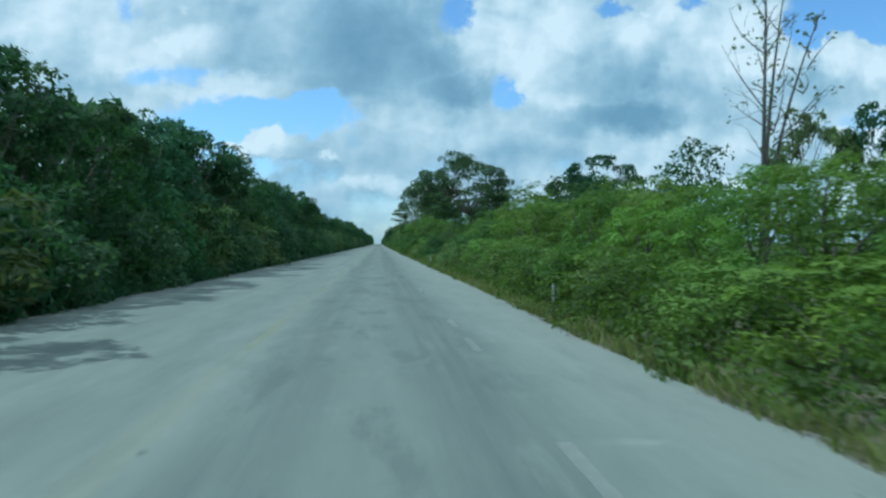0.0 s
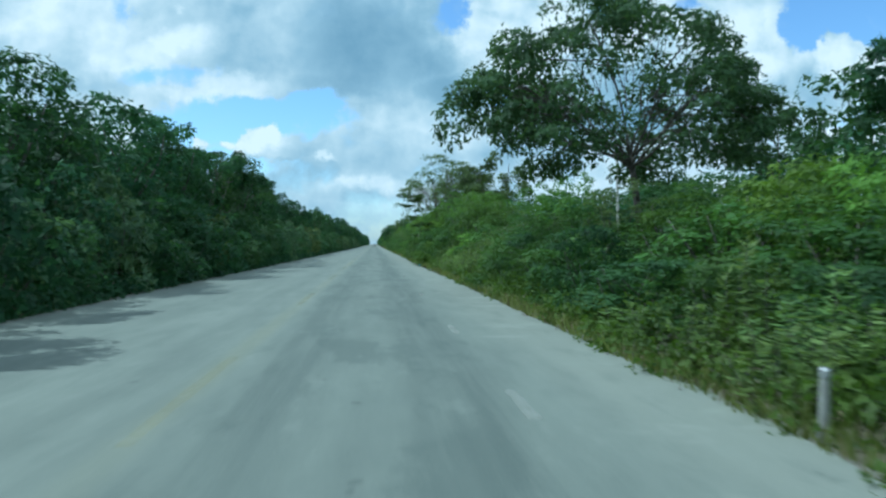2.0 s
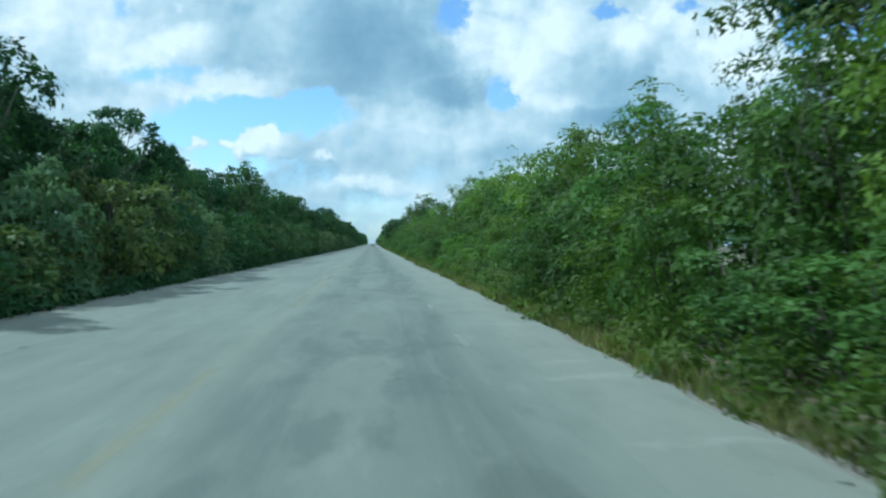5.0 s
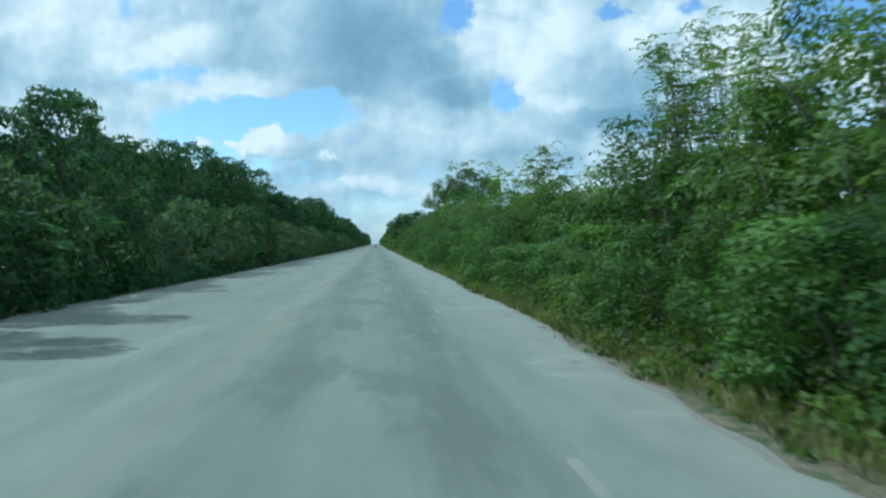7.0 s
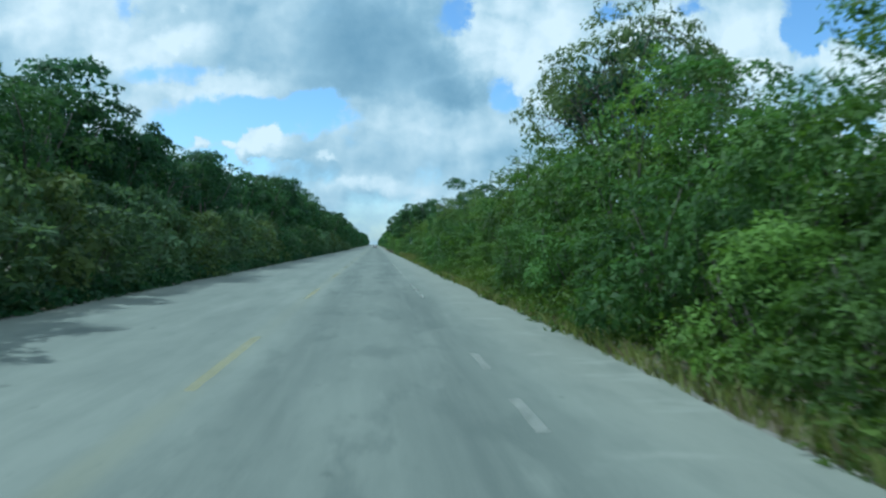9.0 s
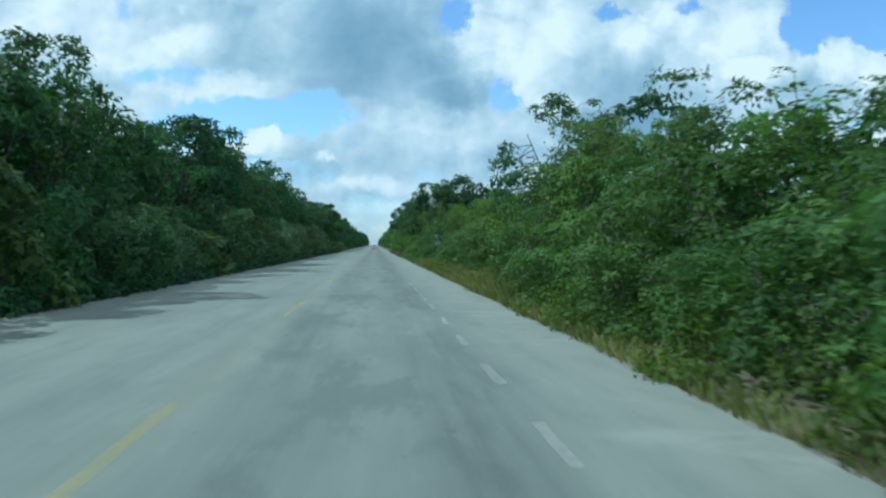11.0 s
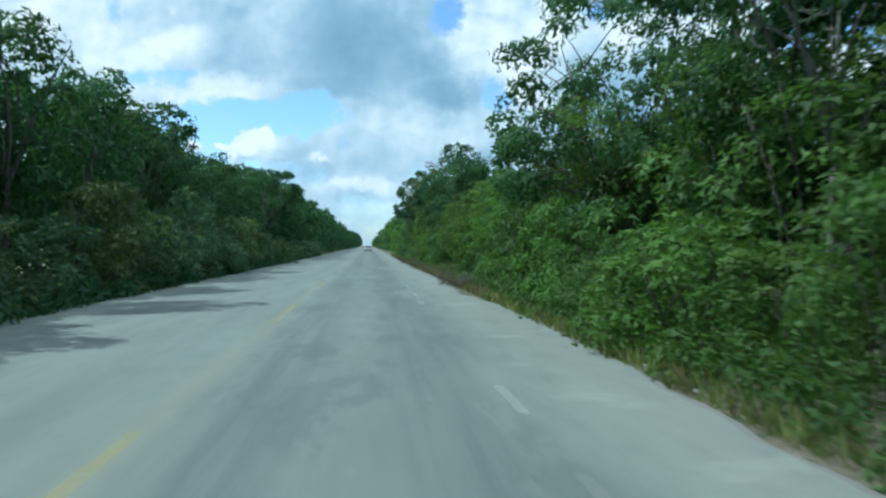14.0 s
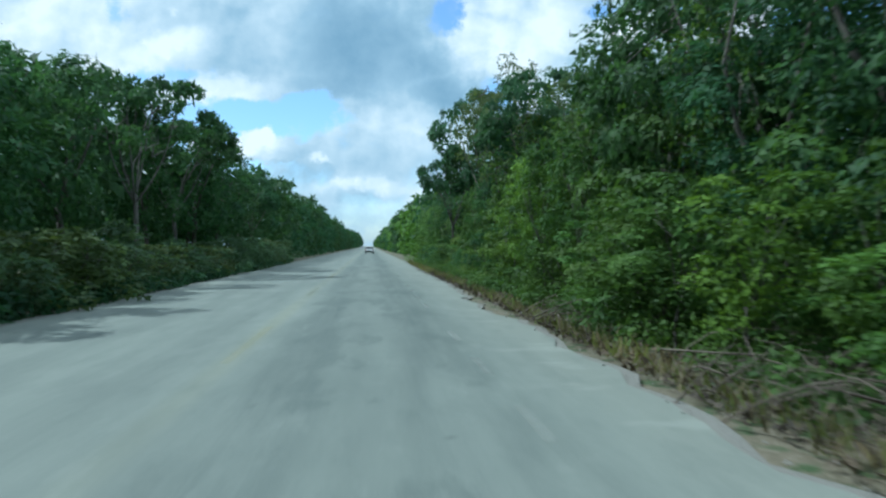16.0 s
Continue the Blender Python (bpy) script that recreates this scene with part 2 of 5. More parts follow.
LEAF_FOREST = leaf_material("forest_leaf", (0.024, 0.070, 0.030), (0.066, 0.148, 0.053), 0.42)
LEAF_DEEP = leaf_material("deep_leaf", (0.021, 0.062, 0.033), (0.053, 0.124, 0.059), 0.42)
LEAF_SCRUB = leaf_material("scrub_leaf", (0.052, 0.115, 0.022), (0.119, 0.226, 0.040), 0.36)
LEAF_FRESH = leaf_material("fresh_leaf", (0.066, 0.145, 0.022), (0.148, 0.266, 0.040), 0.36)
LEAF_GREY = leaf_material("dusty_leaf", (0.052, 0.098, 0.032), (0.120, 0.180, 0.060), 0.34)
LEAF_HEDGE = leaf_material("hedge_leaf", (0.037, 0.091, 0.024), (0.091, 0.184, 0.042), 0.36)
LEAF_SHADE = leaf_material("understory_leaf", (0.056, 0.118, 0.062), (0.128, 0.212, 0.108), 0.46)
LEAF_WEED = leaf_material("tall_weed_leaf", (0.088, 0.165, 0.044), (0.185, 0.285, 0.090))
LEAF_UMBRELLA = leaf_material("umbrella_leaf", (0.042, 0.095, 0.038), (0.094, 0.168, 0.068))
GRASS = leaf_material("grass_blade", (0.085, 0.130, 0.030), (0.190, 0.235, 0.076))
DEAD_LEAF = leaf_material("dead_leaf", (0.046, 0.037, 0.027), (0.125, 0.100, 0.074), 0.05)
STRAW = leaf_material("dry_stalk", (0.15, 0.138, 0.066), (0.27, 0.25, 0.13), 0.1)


def bark(name, low, high):
    m, n = material(name)
    at = n.add("ShaderNodeTexCoord").outputs["Object"]
    k = n.noise(n.vec("MULTIPLY", at, (1, 1, 0.25)), 9.0, 6.0, 0.65)
    c = n.mix(n.ramp(k.outputs["Fac"], 0.3, 0.7), low, high)
    finish(n, surface(n, c, 0.85, k.outputs["Fac"], 0.6, 0.02).outputs[0])
    return m


BARK = bark("grey_bark", (0.045, 0.040, 0.032), (0.13, 0.12, 0.10))
BARK_PALE = bark("pale_bark", (0.07, 0.065, 0.055), (0.19, 0.175, 0.15))


def road_material():
    m, n = material("worn_asphalt")
    pos = n.add("ShaderNodeNewGeometry").outputs["Position"]
    sep = n.add("ShaderNodeSeparateXYZ", {0: pos})
    x = sep.outputs[0]
    longways = n.vec("MULTIPLY", pos, (1.0, 0.10, 1.0))
    wander = n.math("MULTIPLY", n.math("SUBTRACT", n.noise(n.vec("MULTIPLY", pos, (0.0, 1.0, 0.0)), 0.035, 3.0).outputs["Fac"], 0.5), 1.0)
    across = n.math("ADD", x, wander)

    def band(centre, half):
        return n.ramp(n.math("ABSOLUTE", n.math("SUBTRACT", across, centre)), half, half * 0.15)

    frayed = n.math("MULTIPLY", n.math("SUBTRACT", n.noise(n.vec("MULTIPLY", pos, (1.0, 0.14, 1.0)), 0.9, 5.0, 0.6).outputs["Fac"], 0.5), 1.1)
    lane = n.ramp(n.math("ABSOLUTE", n.math("ADD", n.math("ADD", across, 0.05), frayed)), 2.0, 1.2)
    streak = n.noise(longways, 1.6, 6.0, 0.6).outputs["Fac"]
    thin = n.noise(n.vec("MULTIPLY", pos, (1.0, 0.03, 1.0)), 4.2, 4.0, 0.6).outputs["Fac"]
    blotch = n.noise(n.vec("MULTIPLY", pos, (1.0, 0.12, 1.0)), 0.45, 6.0, 0.6).outputs["Fac"]
    stretch = n.noise(n.vec("MULTIPLY", pos, (0.25, 0.06, 1.0)), 1.0, 3.0, 0.5).outputs["Fac"]
    left_track = n.math("MULTIPLY", band(-1.12, 0.78), n.ramp(stretch, 0.35, 0.65, 0.45, 0.85))
    right_track = n.math("MULTIPLY", band(0.92, 0.82), n.ramp(stretch, 0.65, 0.35, 0.70, 1.0))
    tracks = n.math("MAXIMUM", n.math("MAXIMUM", left_track, right_track), n.math("MULTIPLY", n.math("MAXIMUM", band(-3.1, 0.55), band(-4.9, 0.6)), 0.22))
    wear = n.math("MULTIPLY", tracks, n.ramp(thin, 0.32, 0.66, 1.0, 0.35))
    grain = n.noise(pos, 55.0, 3.0, 0.7).outputs["Fac"]
    speck = n.add("ShaderNodeTexVoronoi", {"Vector": pos, "Scale": 38.0}).outputs["Distance"]
    c = n.mix(n.ramp(streak, 0.2, 0.8), (0.150, 0.162, 0.148), (0.205, 0.217, 0.196))
    c = n.mix(n.math("MULTIPLY", lane, n.ramp(blotch, 0.32, 0.68, 0.12, 0.46)), c, (0.100, 0.116, 0.107))
    c = n.mix(n.math("MULTIPLY", wear, 0.78), c, (0.068, 0.083, 0.080))
    c = n.mix(n.math("MULTIPLY", n.ramp(blotch, 0.54, 0.66), 0.36), c, (0.25, 0.26, 0.235))
    patches = n.noise(n.vec("MULTIPLY", pos, (1.0, 0.30, 1.0)), 0.85, 6.0, 0.62).outputs["Fac"]
    c = n.mix(n.math("MULTIPLY", n.math("ADD", lane, 0.15), n.ramp(patches, 0.51, 0.60, 0.0, 0.46)), c, (0.076, 0.092, 0.087))
    # the old centre line, rubbed into the dust
    ghost = n.math("MULTIPLY", n.ramp(n.math("ABSOLUTE", n.math("ADD", x, 2.04)), 0.30, 0.04), n.ramp(stretch, 0.35, 0.7, 0.10, 0.34))
    c = n.mix(ghost, c, (0.25, 0.235, 0.145))
    dust = n.math("MAXIMUM", n.ramp(n.math("ADD", x, n.math("MULTIPLY", frayed, 0.5)), 1.75, 2.9), n.ramp(x, -6.0, -7.4))
    c = n.mix(n.math("MULTIPLY", dust, 0.55), c, (0.245, 0.245, 0.215))
    mottle = n.noise(n.vec("MULTIPLY", pos, (1.0, 0.30, 1.0)), 2.0, 5.0, 0.62).outputs["Fac"]
    c = n.mix(n.ramp(mottle, 0.46, 0.74, 0.0, 0.30), c, (0.090, 0.104, 0.098))
    c = n.mix(n.ramp(mottle, 0.43, 0.30, 0.0, 0.26), c, (0.25, 0.258, 0.235))
    smear = n.noise(n.vec("MULTIPLY", pos, (0.55, 1.0, 1.0)), 0.9, 4.0, 0.6).outputs["Fac"]
    c = n.mix(n.math("MULTIPLY", n.ramp(smear, 0.56, 0.68, 0.0, 0.5), n.ramp(x, 1.6, 2.3)), c, (0.30, 0.30, 0.27))
    stain = n.ramp(n.noise(n.vec("MULTIPLY", pos, (1.0, 0.6, 1.0)), 2.3, 2.0).outputs["Fac"], 0.70, 0.77)
    c = n.mix(n.math("MULTIPLY", stain, 0.6), c, (0.060, 0.068, 0.066))
    c = n.mix(n.ramp(grain, 0.3, 0.7, 0.0, 0.20), c, (0.28, 0.288, 0.266))
    c = n.mix(1.0, c, (0.975, 1.01, 0.98), "MULTIPLY")
    h = n.math("ADD", n.math("MULTIPLY", speck, 0.6), grain)
    finish(n, surface(n, c, 0.78, h, 0.35, 0.008, spec=0.35).outputs[0])
    return m


def soil_material():
    m, n = material("leaf_litter_soil")
    pos = n.add("ShaderNodeNewGeometry").outputs["Position"]
    a = n.noise(pos, 0.7, 6.0).outputs["Fac"]
    b = n.noise(pos, 14.0, 6.0, 0.7).outputs["Fac"]
    c = n.mix(n.ramp(a, 0.3, 0.7), (0.085, 0.080, 0.045), (0.150, 0.125, 0.085))
    c = n.mix(n.ramp(b, 0.45, 0.7), c, (0.235, 0.205, 0.155))
    c = n.mix(n.ramp(n.noise(pos, 3.0, 5.0).outputs["Fac"], 0.5, 0.62), c, (0.045, 0.075, 0.024))
    finish(n, surface(n, c, 0.95, b, 0.6, 0.03).outputs[0])
    return m


def gravel_material():
    m, n = material("limestone_gravel")
    pos = n.add("ShaderNodeNewGeometry").outputs["Position"]
    a = n.noise(pos, 1.1, 6.0).outputs["Fac"]
    v = n.add("ShaderNodeTexVoronoi", {"Vector": pos, "Scale": 24.0})
    c = n.mix(n.ramp(a, 0.3, 0.7), (0.075, 0.07, 0.05), (0.165, 0.155, 0.13))
    c = n.mix(n.ramp(v.outputs["Distance"], 0.0, 0.5), c, (0.20, 0.19, 0.17))
    finish(n, surface(n, c, 0.9, v.outputs["Distance"], 0.6, 0.02).outputs[0])
    return m


def paint_material(name, colour, keep):
    """Road paint, worn through to the asphalt."""
    m, n = material(name)
    pos = n.add("ShaderNodeNewGeometry").outputs["Position"]
    a = n.noise(pos, 7.0, 6.0, 0.7).outputs["Fac"]
    left = n.math("MULTIPLY", n.ramp(a, 0.26, 0.60), keep)
    b = surface(n, n.mix(n.noise(pos, 30.0).outputs["Fac"], colour, tuple(c * 0.7 for c in colour)), 0.7)
    t = n.add("ShaderNodeBsdfTransparent")
    finish(n, n.add("ShaderNodeMixShader", {0: left, 1: t.outputs[0], 2: b.outputs[0]}).outputs[0])
    return m


ROAD = road_material()
SOIL = soil_material()
GRAVEL = gravel_material()
YELLOW = paint_material("worn_yellow_paint", (0.42, 0.35, 0.10), 0.36)
YELLOW_OLD = paint_material("faded_yellow_paint", (0.40, 0.33, 0.10), 0.15)
WHITE_PAINT = paint_material("worn_white_paint", (0.44, 0.44, 0.41), 0.42)
WHITE_OLD = paint_material("faded_white_paint", (0.42, 0.42, 0.39), 0.36)
WHITE_FAINT = paint_material("rubbed_white_paint", (0.40, 0.40, 0.37), 0.20)
CONCRETE = plain("pale_concrete", (0.46, 0.45, 0.42), 0.85, spread=0.2)
POST_CONCRETE = plain("weathered_concrete", (0.30, 0.30, 0.28), 0.9, spread=0.4)
SIGN_FACE = plain("sign_face", (0.62, 0.66, 0.68), 0.5, spread=0.1, scale=2.0)
BLACK_PAINT = plain("black_lettering", (0.025, 0.025, 0.03), 0.6)
STEEL = plain("galvanised_steel", (0.42, 0.43, 0.44), 0.5, 0.6)
CAR_WHITE = plain("white_car_paint", (0.74, 0.75, 0.76), 0.25, spread=0.03)
CAR_SILVER = plain("silver_car_paint", (0.40, 0.42, 0.44), 0.3, 0.3, 0.05)
CAR_GLASS = plain("dark_car_glass", (0.015, 0.018, 0.02), 0.08, spread=0.05)
RUBBER = plain("tyre_rubber", (0.02, 0.02, 0.02), 0.85)
RED_LENS = plain("red_lamp_lens", (0.35, 0.02, 0.02), 0.25)
BAG_BLUE = plain("blue_plastic", (0.055, 0.19, 0.21), 0.45)
BAG_WHITE = plain("white_plastic", (0.48, 0.48, 0.46), 0.5)
STONE = plain("limestone", (0.26, 0.25, 0.22), 0.9, spread=0.3)


# ---------------------------------------------------------------- mesh helpers
def mesh_of(name, verts, faces, mat, smooth=False):
    me = bpy.data.meshes.new(name)
    me.from_pydata([tuple(v) for v in verts], [], faces)
    me.materials.append(mat)
    if smooth:
        me.polygons.foreach_set("use_smooth", [True] * len(me.polygons))
    me.update()
    return me


def quads_mesh(name, quads, mat):
    """A mesh of separate leaves, from an array of n x corners x 3."""
    q = np.asarray(quads, dtype=np.float32)
    k, c = q.shape[:2]
    me = bpy.data.meshes.new(name)
    me.vertices.add(k * c)
    me.vertices.foreach_set("co", q.ravel())
    me.loops.add(k * c)
    me.loops.foreach_set("vertex_index", np.arange(k * c, dtype=np.int32))
    me.polygons.add(k)
    me.polygons.foreach_set("loop_start", np.arange(0, k * c, c, dtype=np.int32))
    me.materials.append(mat)
    me.update(calc_edges=True)
    return me


def part(name, bm_or_mesh, mat, parent, label=""):
    if isinstance(bm_or_mesh, bmesh.types.BMesh):
        me = bpy.data.meshes.new(name)
        bm_or_mesh.to_mesh(me)
        bm_or_mesh.free()
        me.materials.append(mat)
    else:
        me = bm_or_mesh
    ob = new(name, me)
    ob.parent = parent
    return tagged(ob, label)


def tube(path, radii, sides=7):
    """Vertices and faces of a tapered tube along a path."""
    verts, faces = [], []
    for i, (p, r) in enumerate(zip(path, radii)):
        p = Vector(p)
        d = (Vector(path[min(i + 1, len(path) - 1)]) - Vector(path[max(i - 1, 0)])).normalized()
        s = d.cross(Vector((0.31, 0.95, 0.05))).normalized()
        w = d.cross(s)
        for k in range(sides):
            a = 2 * math.pi * k / sides
            verts.append(p + s * (r * math.cos(a)) + w * (r * math.sin(a)))
    for i in range(len(path) - 1):
        for k in range(sides):
            a, b = i * sides + k, i * sides + (k + 1) % sides
            faces.append((a, b, b + sides, a + sides))
    faces.append(tuple(range((len(path) - 1) * sides, len(path) * sides)))
    return verts, faces


def join(pieces):
    verts, faces = [], []
    for v, f in pieces:
        base = len(verts)
        verts += list(v)
        faces += [tuple(i + base for i in q) for q in f]
    return verts, faces


def limb(rng, start, end, r0, r1, bend=0.12, steps=5, sides=6):
    a, b = Vector(start), Vector(end)
    length = (b - a).length
    path, radii = [], []
    off = Vector((rng.uniform(-1, 1), rng.uniform(-1, 1), rng.uniform(-0.3, 0.8))) * bend * length
    for i in range(steps):
        k = i / (steps - 1)
        path.append(a.lerp(b, k) + off * math.sin(k * math.pi))
        radii.append(r0 + (r1 - r0) * k)
    return tube(path, radii, sides)


# ---------------------------------------------------------------- leaves
def facing(rs, points, outward, length, width, droop=0.25, wild=0.5):
    """Small wedge-shaped leaves that lie over a clump like shingles, their faces turned outward."""
    k = len(points)
    n = outward + rs.normal(0, wild, (k, 3))
    n /= np.linalg.norm(n, axis=1)[:, None] + 1e-6
    d = rs.normal(0, 1, (k, 3)) - np.array([0, 0, droop * 3])
    d -= n * (d * n).sum(axis=1)[:, None]
    d = d / (np.linalg.norm(d, axis=1)[:, None] + 1e-6) + n * 0.30
    s = np.cross(n, d)
    s /= np.linalg.norm(s, axis=1)[:, None] + 1e-6
    size = rs.uniform(0.6, 1.4, (k, 1))
    L, W = length * size, width * size
    return np.stack([points - s * W * 0.5, points + s * W * 0.5 + d * L * 0.2, points + d * L], axis=1)


def kites(rs, points, outward, length, width, droop=0.25, wild=0.5):
    """The same, but four-cornered and pointed at both ends, for leaves seen close by."""
    t = facing(rs, points, outward, length, width, droop, wild)
    a, b, c = t[:, 0], t[:, 1], t[:, 2]
    root = (a + b) / 2 - (c - (a + b) / 2) * 0.45
    return np.stack([root, b, c, a], axis=1)


def leaves(rs, points, outward, length, width, droop=0.25, wild=0.8):
    """Folded pointed leaves that grow out from the points."""
    k = len(points)
    d = outward + rs.normal(0, wild, (k, 3))
    d[:, 2] -= droop
    d /= np.linalg.norm(d, axis=1)[:, None] + 1e-6
    s = np.cross(d, rs.normal(0, 1, (k, 3)) + np.array([0, 0, 1.5]))
    s /= np.linalg.norm(s, axis=1)[:, None] + 1e-6
    n = np.cross(d, s)
    size = rs.uniform(0.6, 1.35, (k, 1))
    L, W = length * size, width * size
    tip = points + d * L - n * L * 0.12
    mid = points + d * L * 0.45
    return np.stack([points, mid + s * W / 2 + n * W * 0.12, tip, mid - s * W / 2 + n * W * 0.12], axis=1)


def clump_crown(rs, centres, radii, per, length, width, droop=0.25, top=0.8, wild=0.28, flat=0.7, shape=facing):
    """Leaves over the upper, outer skin of many small clumps, with a few stray sprays between."""
    out = []
    middle = centres.mean(axis=0)
    for c, r in zip(centres, radii):
        k = max(12, int(per * (r / np.mean(radii)) ** 2))
        d = rs.normal(0, 1, (k, 3))
        away = (c - middle) / (np.linalg.norm(c - middle) + 1e-6)
        d += away * 0.6 + np.array([0, 0, top])
        d /= np.linalg.norm(d, axis=1)[:, None]
        # lumps on the clump itself
        lump = 1 + 0.16 * np.sin(d[:, :1] * 5.1 + c[0] * 3) + 0.16 * np.sin(d[:, 1:2] * 5.7 + c[1] * 3) + 0.10 * np.sin(d[:, 2:3] * 7.3 + c[2] * 2)
        rad = r * lump * np.where(rs.uniform(0, 1, (k, 1)) < 0.8, rs.uniform(0.86, 1.02, (k, 1)), rs.uniform(0.5, 1.25, (k, 1)))
        p = c + d * rad * np.array([1, 1, flat])
        out.append(shape(rs, p, d, length, width, droop, wild))
    return np.concatenate(out)


def shell_centres(rs, count, rx, ry, z0, z1, widest=0.45, inner=0.55, low_taper=0.6, top_taper=0.35):
    """Clump centres through the outer part of a crown that is widest at a share of its height."""
    c = []
    for i in range(count):
        k = (i + rs.uniform(0, 1)) / count
        z = z0 + (z1 - z0) * k
        if k < widest:
            w = low_taper + (1 - low_taper) * (k / widest)
        else:
            w = top_taper + (1 - top_taper) * math.sqrt(max(0.0, 1 - ((k - widest) / (1 - widest)) ** 2))
        a = i * 2.39996 + rs.uniform(-0.5, 0.5)
        q = rs.uniform(inner, 1.0) * w
        c.append((math.cos(a) * rx * q, math.sin(a) * ry * q, z))
    return np.array(c)


def make_trunk(rng, height, r, spread, tops, lean=0.0, fork=0.35):
    pieces = [limb(rng, (0, 0, -0.15), (lean, rng.uniform(-0.2, 0.2), height * fork), r, r * 0.75, 0.04, 4, 7)]
    fork_at = Vector((lean, 0, height * fork - 0.1))
    for i in range(tops):
        a = 6.283 * i / tops + rng.uniform(-0.5, 0.5)
        e = Vector((lean + math.cos(a) * spread * rng.uniform(0.3, 0.8), math.sin(a) * spread * rng.uniform(0.3, 0.8), height * rng.uniform(0.65, 0.9)))
        pieces.append(limb(rng, fork_at, e, r * 0.55, r * 0.15, 0.12, 4, 5))
    return join(pieces)


def plant(name, trunk_mesh, crown_mesh, label, category, group=""):
    root = new(name)
    root.empty_display_size = 0.3
    if isinstance(trunk_mesh, list):
        for me in trunk_mesh:
            part("stem", me, None, root)
    else:
        part("trunk", trunk_mesh, None, root)
    part("crown", crown_mesh, None, root)
    return tagged(root, label, category, group)


def forest_tree(seed, height, spread, mat, count=40, per=75, leaf=(0.30, 0.17), low=0.28, bark_mat=BARK, widest=0.5, fat=0.36, shape=facing, girth=1.0):
    rs, rng = np.random.RandomState(seed), random.Random(seed)
    tv, tf = make_trunk(rng, height, (0.05 + height * 0.012) * girth, spread, 4)
    c = shell_centres(rs, count, spread * 0.82, spread * 0.82, height * low, height * 0.93, widest, 0.4, 0.6, 0.25)
    c += rs.normal(0, 0.18, c.shape)
    r = rs.uniform(0.6, 1.2, count) * spread * fat
    q = clump_crown(rs, c, r, per, *leaf, shape=shape)
    return mesh_of("trunk", tv, tf, bark_mat, True), quads_mesh("crown", q, mat)


def scrub_bush(seed, height, spread, mat, count=22, per=75, leaf=(0.20, 0.10), droop=0.25):
    rs, rng = np.random.RandomState(seed), random.Random(seed)
    pieces = []
    for i in range(5):
        a = rng.uniform(0, 6.28)
        pieces.append(limb(rng, (0, 0, -0.1), (math.cos(a) * spread * 0.6, math.sin(a) * spread * 0.6, height * rng.uniform(0.6, 0.9)), 0.03, 0.008, 0.1, 4, 4))
    tv, tf = join(pieces)
    c = shell_centres(rs, count, spread * 0.8, spread * 0.8, height * 0.05, height * 0.92, 0.4, 0.45, 0.9, 0.25)
    c += rs.normal(0, 0.14, c.shape)
    r = rs.uniform(0.5, 1.3, count) * spread * 0.31
    q = clump_crown(rs, c, r, per, *leaf, droop)
    return mesh_of("trunk", tv, tf, BARK, True), quads_mesh("crown", q, mat)


